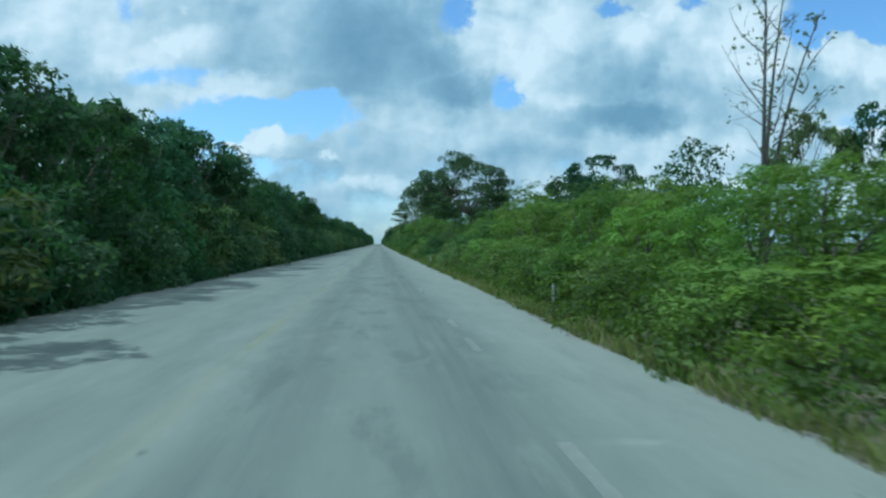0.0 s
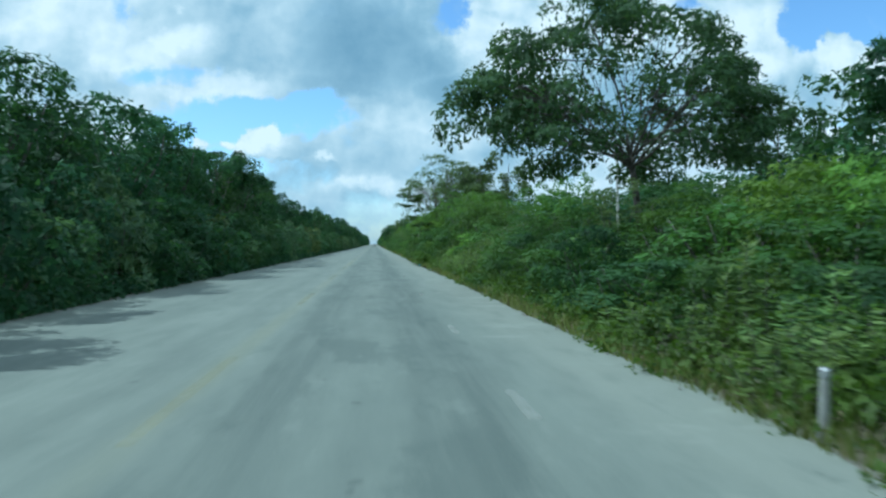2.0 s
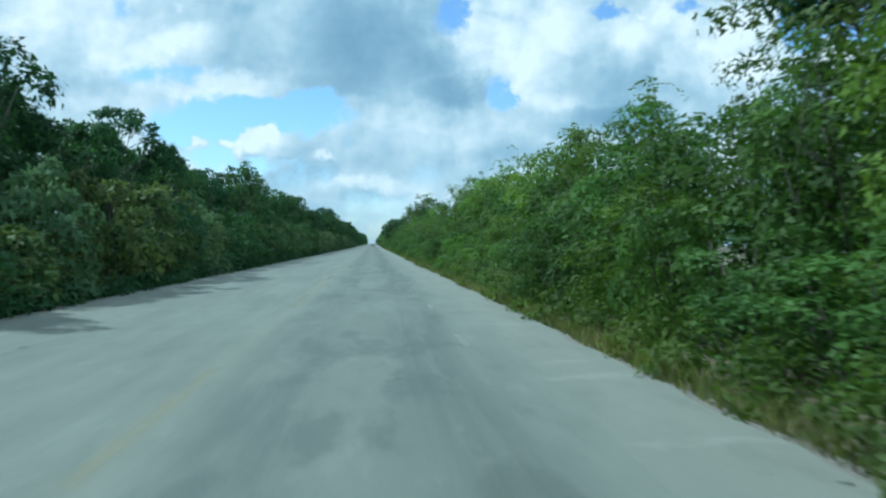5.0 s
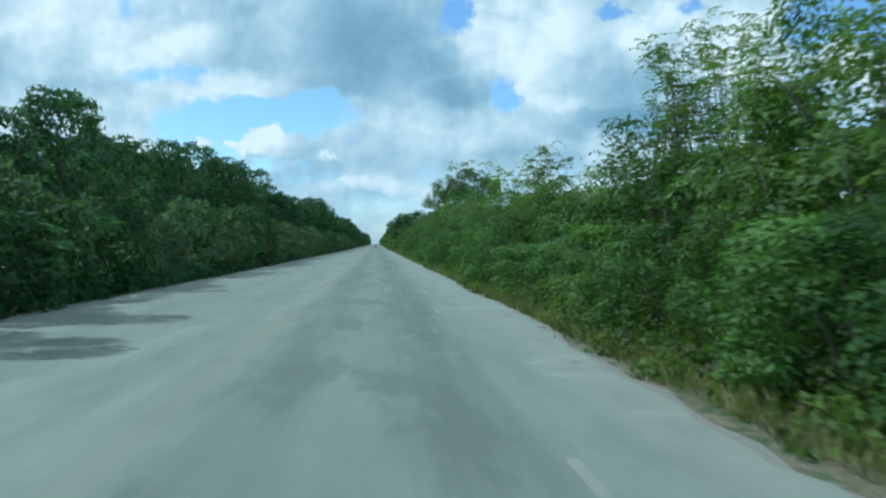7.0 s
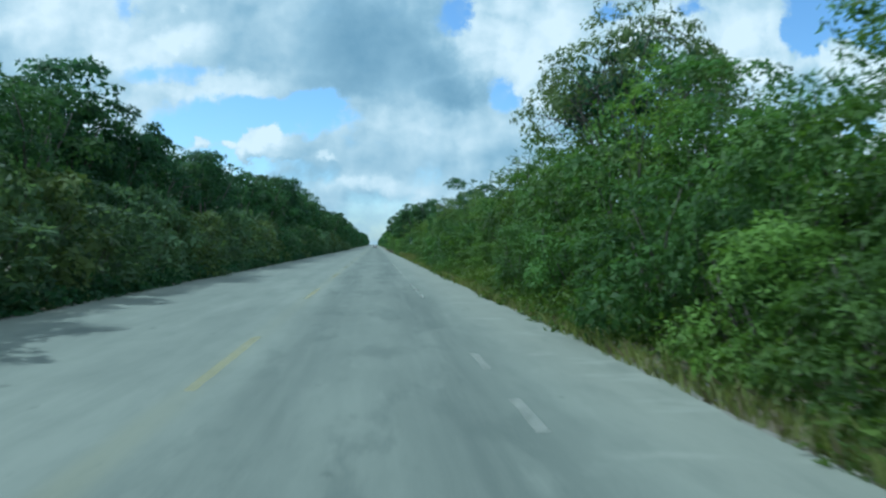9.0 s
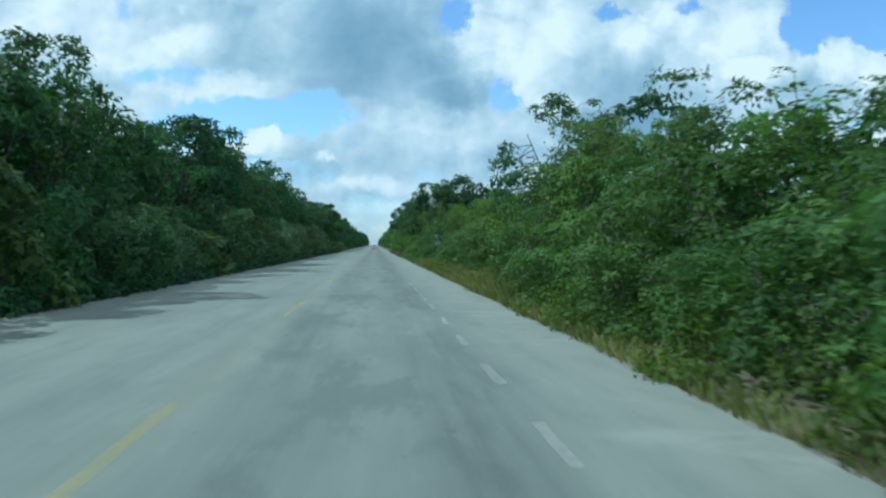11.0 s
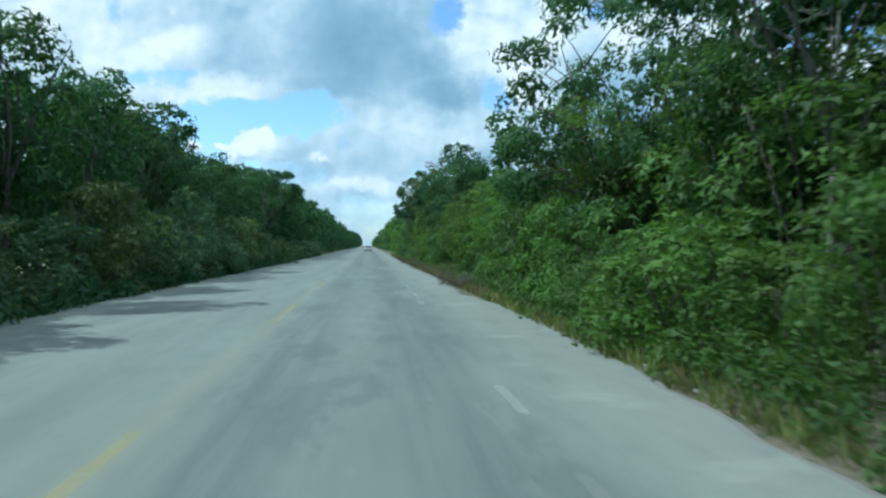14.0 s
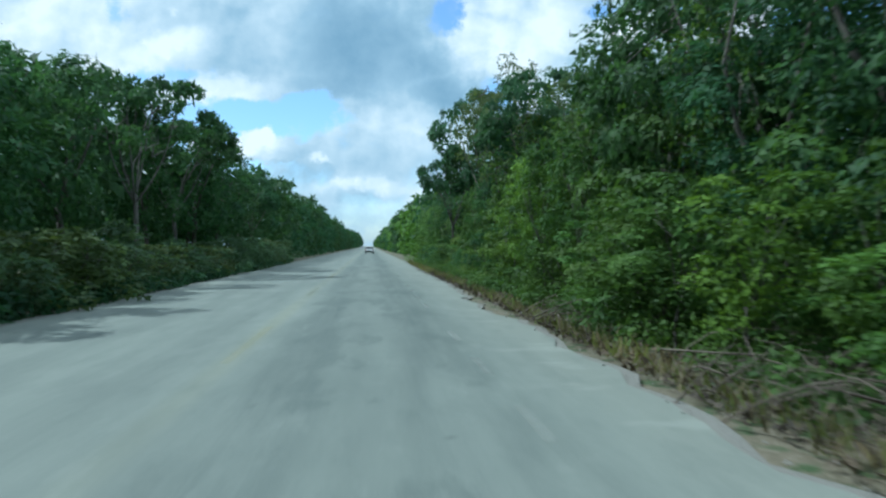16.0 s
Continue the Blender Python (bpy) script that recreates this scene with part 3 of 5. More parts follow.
def layered_tree(seed, height, spread, mat, limbs=7, twigs=5, per=85, leaf=(0.22, 0.12), fork=0.38, base=0.42, pad=0.17, bark_mat=BARK, lean=(0.0, 0.0), dome=0.45, skirt=0, droop_to=0.35, fill=0):
    """A tree whose limbs show: flat leafy pads at the ends of forking branches, with sky between."""
    rs, rng = np.random.RandomState(seed), random.Random(seed)
    r = 0.04 + height * 0.0115
    fork_at = Vector((lean[0] * 0.4, lean[1] * 0.4, height * fork))
    pieces = [limb(rng, (0, 0, -0.2), fork_at, r, r * 0.7, 0.05, 5, 8)]
    centres = []
    for i in range(limbs):
        a = 6.283 * i / limbs + rng.uniform(-0.4, 0.4)
        q = rng.uniform(0.35, 0.75)
        end = Vector((lean[0] + math.cos(a) * spread * q, lean[1] + math.sin(a) * spread * q, height * (base + (0.96 - base) * rng.uniform(droop_to, 0.85))))
        pieces.append(limb(rng, fork_at - Vector((0, 0, rng.uniform(0, 0.5))), end, r * 0.34, r * 0.13, rng.uniform(0.08, 0.18), 7, 6))
        for j in range(twigs):
            b = a + rng.uniform(-1.3, 1.3)
            k = rng.uniform(0.15, 0.55) * spread
            tip = end + Vector((math.cos(b) * k, math.sin(b) * k, rng.uniform(-0.10, 0.16) * height))
            away = math.hypot(tip.x - lean[0], tip.y - lean[1]) / spread
            tip.z = min(tip.z, height * (0.97 - dome * min(1.2, away) ** 2 * (1 - base)))
            tip.z = max(tip.z, height * base * 0.95)
            pieces.append(limb(rng, end.lerp(fork_at, rng.uniform(0, 0.35)), tip, r * 0.16, r * 0.05, 0.15, 4, 4))
            centres.append(tip)
    for i in range(limbs):
        a = rng.uniform(0, 6.28)
        k = rng.uniform(0, 0.45) * spread
        centres.append(Vector((lean[0] + math.cos(a) * k, lean[1] + math.sin(a) * k, height * rng.uniform(0.82, 0.95))))
    for i in range(fill):
        a, u = i * 2.39996, math.sqrt((i + 0.5) / fill)
        k = u * spread * 1.02
        tip = Vector((lean[0] + math.cos(a) * k, lean[1] + math.sin(a) * k, height * (0.95 - dome * u ** 2 * (1 - base) * 0.9 - rng.uniform(0, 0.12))))
        pieces.append(limb(rng, fork_at.lerp(tip, rng.uniform(0.3, 0.6)), tip, r * 0.12, r * 0.04, 0.15, 4, 4))
        centres.append(tip)
    for i in range(skirt):
        a = rng.uniform(0, 6.28)
        k = rng.uniform(0.45, 1.0) * spread
        tip = Vector((lean[0] + math.cos(a) * k, lean[1] + math.sin(a) * k, height * rng.uniform(base * 1.02, base + 0.24)))
        pieces.append(limb(rng, fork_at + Vector((0, 0, rng.uniform(-0.3, 0.6))), tip, r * 0.2, r * 0.05, 0.2, 5, 4))
        centres.append(tip)
    c = np.array([tuple(v) for v in centres])
    tv, tf = join(pieces)
    q = clump_crown(rs, c, rs.uniform(0.65, 1.3, len(c)) * spread * pad, per, *leaf, flat=0.5)
    return mesh_of("trunk", tv, tf, bark_mat, True), quads_mesh("crown", q, mat)


def frond_sapling(seed, height, spread, mat, stems=6, fronds=17, leaf=(0.15, 0.05)):
    """A slender many-stemmed legume with drooping feathery fronds."""
    rs, rng = np.random.RandomState(seed), random.Random(seed)
    pieces, quads = [], []
    for i in range(stems):
        a = rng.uniform(0, 6.28)
        top = Vector((math.cos(a) * spread * rng.uniform(0.2, 0.9), math.sin(a) * spread * rng.uniform(0.2, 0.9), height * rng.uniform(0.7, 1.0)))
        pieces.append(limb(rng, (0, 0, -0.1), top, 0.035, 0.008, 0.06, 6, 5))
        for j in range(fronds):
            k = rng.uniform(0.9, 1.0) if j < 4 else rng.uniform(0.25, 1.0) ** 0.7
            p = top * k
            b = rng.uniform(0, 6.28)
            run = rng.uniform(0.45, 0.95)
            tip = p + Vector((math.cos(b) * run, math.sin(b) * run, rng.uniform(-0.45, 0.25)))
            steps = 10
            along = np.linspace(0.15, 1.0, steps)
            pts = np.array(p)[None] + (np.array(tip) - np.array(p))[None] * along[:, None]
            pts[:, 2] += 0.22 * run * np.sin(along * math.pi)
            side = np.array((-math.sin(b), math.cos(b), 0.1))
            for sgn in (-1, 1):
                out = np.repeat((side * sgn)[None], steps, axis=0)
                quads.append(leaves(rs, pts, out, *leaf, 0.2, 0.22))
    return [mesh_of("stem", v, f, BARK, True) for v, f in pieces], quads_mesh("crown", np.concatenate(quads), mat)


def tall_weed(seed, height, mat, stems=9):
    """A clump of upright herb stalks, leafy from foot to tip."""
    rs, rng = np.random.RandomState(seed), random.Random(seed)
    pieces, quads = [], []
    for i in range(stems):
        foot = Vector((rng.gauss(0, 0.28), rng.gauss(0, 0.28), -0.05))
        tip = foot + Vector((rng.gauss(0, 0.14), rng.gauss(0, 0.14), height * rng.uniform(0.6, 1.0)))
        pieces.append(limb(rng, foot, tip, 0.008, 0.003, 0.04, 4, 3))
        k = 34
        along = rs.uniform(0.1, 1.0, k)[:, None]
        pts = np.array(foot)[None] + (np.array(tip) - np.array(foot))[None] * along
        a = rs.uniform(0, 6.283, k)
        out = np.stack([np.cos(a), np.sin(a), np.full(k, 0.35)], axis=1)
        quads.append(leaves(rs, pts, out, 0.17, 0.055, 0.2, 0.3))
    return [mesh_of("stem", v, f, BARK, True) for v, f in pieces], quads_mesh("crown", np.concatenate(quads), mat)


def palmate_tree(seed, height, mat, heads=9):
    """A slim tree with big hand-shaped leaves at its branch ends."""
    rs, rng = np.random.RandomState(seed), random.Random(seed)
    pieces = [limb(rng, (0, 0, -0.1), (-1.7, 0, height * 0.97), 0.05, 0.02, 0.03, 6, 7)]
    quads = []
    for i in range(heads):
        k = (0.99, 0.96, 0.90)[i] if i < 3 else rng.uniform(0.35, 0.98)
        a = rng.uniform(0, 6.28)
        p = Vector((-1.7 * k, 0, height * 0.97 * k))
        e = p + Vector((math.cos(a), math.sin(a), 0.25)) * rng.uniform(0.5, 1.1)
        pieces.append(limb(rng, p, e, 0.02, 0.012, 0.1, 4, 4))
        for j in range(5):
            b = rng.uniform(0, 6.28)
            stalk = e + Vector((math.cos(b) * 0.35, math.sin(b) * 0.35, rng.uniform(-0.1, 0.2)))
            pts = np.repeat(np.array(stalk)[None], 8, axis=0)
            ang = np.arange(8) / 8 * 6.283 + rng.uniform(0, 1)
            out = np.stack([np.cos(ang), np.sin(ang), np.full(8, -0.35)], axis=1)
            quads.append(leaves(rs, pts, out, 0.44, 0.17, 0.15, 0.08))
    tv, tf = join(pieces)
    return mesh_of("trunk", tv, tf, BARK, True), quads_mesh("crown", np.concatenate(quads), mat)


def bare_tree(seed, height, mat):
    """A dying tree: upright stems, thin bare branches, a few leaves left."""
    rs, rng = np.random.RandomState(seed), random.Random(seed)
    pieces, pts = [], []
    for sx, top in ((0.0, 1.0), (0.9, 0.93), (1.5, 0.8)):
        foot, head = Vector((0, 0, -0.2)), Vector((sx * 1.2, rng.uniform(-0.5, 0.5), height * top))
        pieces.append(limb(rng, foot, head, 0.11, 0.015, 0.04, 8, 7))
        for i in range(15):
            k = rng.uniform(0.32, 0.98)
            p = foot.lerp(head, k)
            a = rng.uniform(0, 6.28)
            run = (1.15 - k) * height * rng.uniform(0.12, 0.26)
            e = p + Vector((math.cos(a) * run, math.sin(a) * run, run * rng.uniform(0.6, 1.5)))
            pieces.append(limb(rng, p, e, 0.028, 0.006, 0.12, 5, 4))
            for j in range(3):
                b = rng.uniform(0, 6.28)
                f = e.lerp(p, rng.uniform(0, 0.6))
                g = f + Vector((math.cos(b), math.sin(b), rng.uniform(-0.2, 1.0))) * run * 0.4
                pieces.append(limb(rng, f, g, 0.010, 0.004, 0.1, 3, 3))
                if rng.random() < 0.55:
                    pts += [g + Vector((rng.uniform(-0.12, 0.12), rng.uniform(-0.12, 0.12), rng.uniform(-0.12, 0.12))) for _ in range(5)]
    tv, tf = join(pieces)
    p = np.array([tuple(v) for v in pts])
    return mesh_of("trunk", tv, tf, BARK, True), quads_mesh("crown", leaves(rs, p, rs.normal(0, 1, p.shape), 0.15, 0.09), mat)


def joined(name, rows, mat, label, category):
    """Many far plants as one stretch of wood: rows of (leaf array, x, y, height scale, width scale, turn)."""
    out = []
    for q, x, y, h, w, turn in rows:
        ca, sa = math.cos(turn), math.sin(turn)
        v = q * np.array([w, w, h])
        out.append(np.stack([v[..., 0] * ca - v[..., 1] * sa + x, v[..., 0] * sa + v[..., 1] * ca + y, v[..., 2] - 0.08], axis=-1))
    return tagged(new(name, quads_mesh(name, np.concatenate(out), mat)), label, category, kind="stuff")


# ---------------------------------------------------------------- ground and road
LEFT, RIGHT, MIDDLE, EDGE_LINE = -7.62, 3.52, -2.04, 1.51
FAR = 2400.0
# where the verge has crept over the asphalt: place, half length, depth
EDGE_BITES = ((18, 5, 0.15), (95, 6, 0.06), (107, 7, 0.42), (122, 6, 0.32), (180, 9, 0.48), (198, 7, 0.22), (230, 9, -0.10), (377, 6, 0.50), (35, 20, -0.16), (350, 5, 0.15), (402, 6, 0.50), (418, 9, 0.50), (440, 20, 0.35))


def strip(name, x0, x1, y0, y1, step, z, mat, ragged0=0.0, ragged1=0.0, cols=6, camber=0.0):
    verts, faces = [], []
    ys = []
    y = y0
    while y < y1:
        ys.append(y)
        y += step if y < 480 else step * 12
    ys.append(y1)
    for i, y in enumerate(ys):
        e0 = x0 + ragged0 * (noise.noise((y * 0.21, 3.1, 0)) + 0.6 * noise.noise((y * 1.3, 7.7, 0)))
        e1 = x1 + ragged1 * (noise.noise((y * 0.16, 11.3, 0)) + 0.6 * noise.noise((y * 1.1, 5.2, 0)) + 0.55 * noise.noise((y * 3.3, 2.2, 0)))
        if ragged1:
            e1 += ragged1 * 0.9 * noise.noise((y * 0.62, 8.4, 0)) * min(max((y - 366) / 8, 0), 1)
            e1 -= sum(d * math.exp(-((y - m) / w) ** 2) for m, w, d in EDGE_BITES)
        for c in range(cols + 1):
            k = c / cols
            verts.append((e0 + (e1 - e0) * k, y, z + camber * (1 - (2 * k - 1) ** 2)))
    for i in range(len(ys) - 1):
        for c in range(cols):
            a = i * (cols + 1) + c
            faces.append((a, a + 1, a + cols + 2, a + cols + 1))
    return new(name, mesh_of(name, verts, faces, mat, True))


def ground_sheet():
    """One sheet that reaches the horizon, finer beside the road."""
    xs = [-2600, -600, -160, -60, -30, -16, -9, -7.9, 3.9, 5, 8, 14, 30, 60, 160, 600, 2600]
    ys = [-400, -120, -40] + [i * 6.0 for i in range(-3, 82)] + [600, 900, 1500, 2600, 4200]
    verts = [(x, y, -0.09 + (0.10 * noise.noise((x * 0.13, y * 0.13, 0)) if not -8.5 < x < 4.2 else 0)) for y in ys for x in xs]
    w = len(xs)
    faces = [(j * w + i, j * w + i + 1, (j + 1) * w + i + 1, (j + 1) * w + i) for j in range(len(ys) - 1) for i in range(w - 1)]
    return new("ground", mesh_of("ground", verts, faces, SOIL, True))


tagged(ground_sheet(), "dark soil and leaf litter beside the road", "ground", kind="structure")
verge = strip("gravel_verge", LEFT - 0.4, RIGHT + 0.16, -60, FAR, 0.8, -0.035, GRAVEL, 0.3, 0.34, 4, 0.0)
tagged(verge, "pale limestone gravel along the road edge", "verge", kind="structure")
road = strip("road", LEFT, RIGHT, -60, FAR, 0.5, -0.01, ROAD, 0.12, 0.25, 8, 0.012)
tagged(road, "worn pale grey asphalt highway with ragged edges", "road", kind="structure")


def paint_dash(name, x, y, width, length, mat, seed):
    rng = random.Random(seed)
    verts, faces = [], []
    n = max(3, int(length / 0.5))
    for i in range(n + 1):
        yy = y - length / 2 + length * i / n
        verts += [(x - width / 2 + rng.uniform(-0.012, 0.012), yy, 0.006), (x + width / 2 + rng.uniform(-0.012, 0.012), yy, 0.006)]
    faces = [(2 * i, 2 * i + 1, 2 * i + 3, 2 * i + 2) for i in range(n)]
    ob = part(name, mesh_of(name, verts, faces, mat), None, road)
    ob.visible_shadow = False
    return ob


for i in range(-2, 34):
    y = 233.5 + 14.6 * (i - 16)
    paint_dash("centre_line_dash", MIDDLE, y, 0.15, 5.0, YELLOW if 210 < y < 385 else YELLOW_OLD, 100 + i)
for i in range(130):
    y = 2.0 + 3.45 * i
    if random.Random(i).random() < (0.85 if y > 270 else 0.42) and not 197 < y < 226:
        paint_dash("edge_line_dash", EDGE_LINE, y, 0.125, 1.5, WHITE_FAINT if 306 < y < 353 or y > 397 else WHITE_PAINT if y > 205 else WHITE_OLD, 300 + i)


# ---------------------------------------------------------------- plants: one of each kind, then copies
GROUP = {}


def kind_of(key, name, meshes, label, category, group=""):
    GROUP[key] = (name, meshes, label, category, group)


def put(key, x, y, height_scale=1.0, width_scale=None, turn=None, rng=random):
    """A plant of that kind, standing at x, y."""
    name, (tm, cm), label, category, group = GROUP[key]
    root = plant(name, tm, cm, label, category, group)
    w = height_scale if width_scale is None else width_scale
    root.location = (x, y, -0.08)
    root.rotation_euler = (0, 0, rng.uniform(0, 6.283) if turn is None else turn)
    root.scale = (w, w, height_scale)
    return root


for i in range(5):
    kind_of(("tree", i), "forest_tree", forest_tree(20 + i, 9.0, 2.7 + 0.2 * (i % 3), (LEAF_FOREST, LEAF_DEEP)[i % 2], 42, 92, (0.25, 0.17), 0.20 + 0.05 * (i % 3), fat=0.29),
            "tall dark-green tropical tree in the roadside forest wall", "tree", "trees of the forest wall")
for i in range(2):
    kind_of(("near", i), "forest_tree", forest_tree(30 + i, 9.0, 2.7, LEAF_FOREST, 46, 120, (0.135, 0.09), 0.16, fat=0.275, shape=kites),
            "tall leafy green tree close behind the roadside shrubs", "tree", "trees behind the scrub")
for i in range(3):
    kind_of(("layer", i), "spreading_tree", layered_tree(50 + i, 9.0, 3.4, (LEAF_DEEP, LEAF_FOREST, LEAF_GREY)[i], 7, 5, 95, (0.26, 0.16), bark_mat=BARK_PALE if i == 1 else BARK),
            "spreading tree with flat layered leafy boughs and grey limbs", "tree", "spreading trees")
kind_of(("full", 0), "spreading_tree", layered_tree(58, 9.0, 3.5, LEAF_FOREST, 9, 6, 150, (0.17, 0.105), 0.30, 0.22, 0.17, BARK, skirt=14, droop_to=0.05),
        "broad dark-green tree with layered boughs down to the scrub", "tree", "spreading trees")
for i in range(6):
    kind_of(("shade", i), "understory_shrub", scrub_bush(60 + i, 3.4, 1.75, (LEAF_GREY, LEAF_FOREST, LEAF_DEEP, LEAF_FOREST, LEAF_SHADE, LEAF_SHADE)[i], 26, 60, (0.22, 0.14)),
            "dark leafy shrub at the forest foot", "shrub", "shrubs under the forest")
for i in range(6):
    kind_of(("bush", i), "roadside_shrub", scrub_bush(80 + i, 2.6, 1.5, (LEAF_SCRUB, LEAF_FRESH, LEAF_SCRUB, LEAF_HEDGE, LEAF_HEDGE, LEAF_FOREST)[i], 28, 150, (0.118, 0.060)),
            "sunlit green shrub beside the road edge", "shrub", "shrubs along the road edge")
for i in range(5):
    kind_of(("small", i), "young_tree", forest_tree(100 + i, 5.0, 1.9, (LEAF_SCRUB, LEAF_FRESH, LEAF_SCRUB, LEAF_HEDGE, LEAF_SCRUB)[i], 34, 135, (0.135, 0.072), 0.16, fat=0.31),
            "bushy young tree with bright green leaves", "tree", "young trees along the road")
for i in range(2):
    kind_of(("rear", i), "inner_shrub", scrub_bush(95 + i, 4.4, 1.8, LEAF_HEDGE, 34, 62, (0.16, 0.10)),
            "shaded green shrub deeper in the scrub", "shrub", "shrubs inside the scrub")
for i in range(6):
    kind_of(("mid", i), "slender_tree", forest_tree(110 + i, 8.0, 2.3, (LEAF_HEDGE, LEAF_SCRUB, LEAF_HEDGE, LEAF_DEEP, LEAF_FOREST, LEAF_DEEP)[i], 48, 150, (0.118, 0.074), 0.16, fat=0.27, widest=0.45),
            "tall slender green tree at the edge of the woods", "tree", "slender trees along the road")
for i in range(3):
    kind_of(("pole", i), "slim_sapling", forest_tree(115 + i, 5.0, 1.15, (LEAF_HEDGE, LEAF_FRESH, LEAF_SCRUB)[i], 24, 100, (0.125, 0.075), 0.24, BARK, 0.5, 0.34, girth=0.28),
            "slim sapling with a thin bare stem and a leafy top", "tree", "saplings on the bare verge")
for i in range(3):
    kind_of(("frond", i), "feathery_sapling", frond_sapling(120 + i, 5.0, 1.3, (LEAF_FRESH, LEAF_SCRUB, LEAF_GREY)[i]),
            "slender sapling with drooping feathery fronds", "tree", "feathery saplings")
kind_of("feathery", "feathery_tree", frond_sapling(131, 9.0, 2.5, LEAF_FRESH, 15, 24), "tall feathery tree with bright green fronds", "tree", "feathery trees")
kind_of("feather", "feathery_tree", frond_sapling(130, 9.0, 2.4, LEAF_GREY, 10, 14), "tall feathery tree leaning over the scrub", "tree", "feathery trees")
for i in range(2):
    kind_of(("sparse", i), "sparse_tree", layered_tree(140 + i, 10.0, 3.6, LEAF_GREY, 11, 8, 56, (0.17, 0.09), 0.26, 0.30, 0.15, fill=26),
            "open-crowned tree with thin grey-green leaves and sky gaps", "tree", "open-crowned trees")
kind_of("umbrella", "umbrella_tree", layered_tree(150, 10.9, 5.2, LEAF_UMBRELLA, 13, 9, 150, (0.19, 0.12), 0.44, 0.40, 0.155, BARK, (-1.4, 0.0), dome=0.6, skirt=16, droop_to=0.08, fill=46),
        "wide umbrella-crowned tree with dark limbs over the scrub", "tree")
kind_of("bare", "dying_tree", bare_tree(160, 11.5, LEAF_GREY), "nearly leafless dying tree with thin bare branches", "tree")
kind_of("palmate", "palmate_tree", palmate_tree(170, 6.8, LEAF_HEDGE, 13), "slim tree with big hand-shaped leaves", "tree")
FAR_LEAVES = []
for i in range(3):
    rs = np.random.RandomState(40 + i)
    cc = shell_centres(rs, 26, 2.8, 2.8, 0.7, 8.4, 0.5, 0.4, 0.75, 0.25)
    FAR_LEAVES.append(clump_crown(rs, cc, rs.uniform(0.7, 1.2, 26) * 1.05, 26, 0.70, 0.48))
MID_LEAVES = []
for i in range(3):
    rs = np.random.RandomState(45 + i)
    cc = shell_centres(rs, 24, 2.7, 2.7, 1.6, 8.4, 0.55, 0.4, 0.75, 0.25)
    MID_LEAVES.append(clump_crown(rs, cc, rs.uniform(0.7, 1.25, 24) * 1.05, 62, 0.37, 0.25))

# heights of the canopy every ten metres along the road
LEFT_TOPS = [8.0, 8.5, 8.5, 8.3, 9.1, 11.0, 9.3, 8.6, 7.8, 9.0, 8.0, 9.4, 9.2, 8.8, 7.8, 8.2, 8.3, 7.6, 7.6, 7.6, 7.9, 7.3, 8.8, 8.8,
             8.8, 8.8, 8.8, 9.0, 8.8, 8.5, 8.3, 8.8, 10.0, 9.4, 8.8, 9.2, 10.7, 10.2, 10.4, 10.6, 10.8, 9.8, 10.5, 11.4, 12.0, 11.0, 10.0, 9.8]
RIGHT_TOPS = [3.2, 3.2, 3.5, 3.9, 4.0, 3.6, 3.3, 3.2, 2.8, 3.0, 5.4, 6.4, 6.3, 6.0, 6.0, 6.0, 6.0, 6.2, 6.2, 6.0, 4.5, 4.6, 4.8, 5.1,
              6.2, 6.4, 6.1, 5.5, 5.3, 5.2, 6.3, 5.4, 4.7, 5.3, 5.2, 6.4, 6.8, 6.4, 6.0, 5.5, 6.2, 7.5, 8.0, 8.0, 8.0, 8.0, 8.0, 8.0]


def top_at(tops, y):
    k = min(max(y / 10.0, 0), len(tops) - 1.001)
    i = int(k)
    return tops[i] + (tops[i + 1] - tops[i]) * (k - i)


rng = random.Random(7)
# the forest on the shaded side
y = -4.0
while y < 480:
    h = top_at(LEFT_TOPS, y) * rng.uniform(0.80, 1.06)
    if 110 < y < 118.5 or 430 < y < 443:
        y += 2.0
        continue
    if rng.random() < 0.22 and not 326 < y < 412:
        put(("layer", rng.randrange(2)), rng.uniform(-13.6, -11.8), y, h / 9.0, h / 9.0 * rng.uniform(0.8, 1.0), rng=rng)
    else:
        put(("tree", rng.randrange(5) if y < 340 else rng.choice((0, 2, 4, 4, 1))), rng.uniform(-14.0, -11.6) - (1.5 if 340 < y < 412 else 0.0), y, h / 9.0, h / 9.0 * rng.uniform(0.85, 1.1), rng=rng)
    y += rng.uniform(3.0, 4.4)
y = 8.0
while y < 480:
    h = rng.uniform(2.2, 4.4) if y < 412 else rng.uniform(1.6, 2.6)
    put(("shade", rng.choice((0, 4, 5)) if 236 < y < 285 or y > 404 else rng.choice((0, 4, 4, 5)) if 345 < y < 404 else rng.choice((0, 1, 4, 5, 3)) if y > 200 else rng.choice((0, 1, 2, 3, 4))), rng.uniform(-10.0, -9.0), y, h / 3.4, rng.uniform(0.9, 1.25), rng=rng)
    y += rng.uniform(2.1, 3.1)
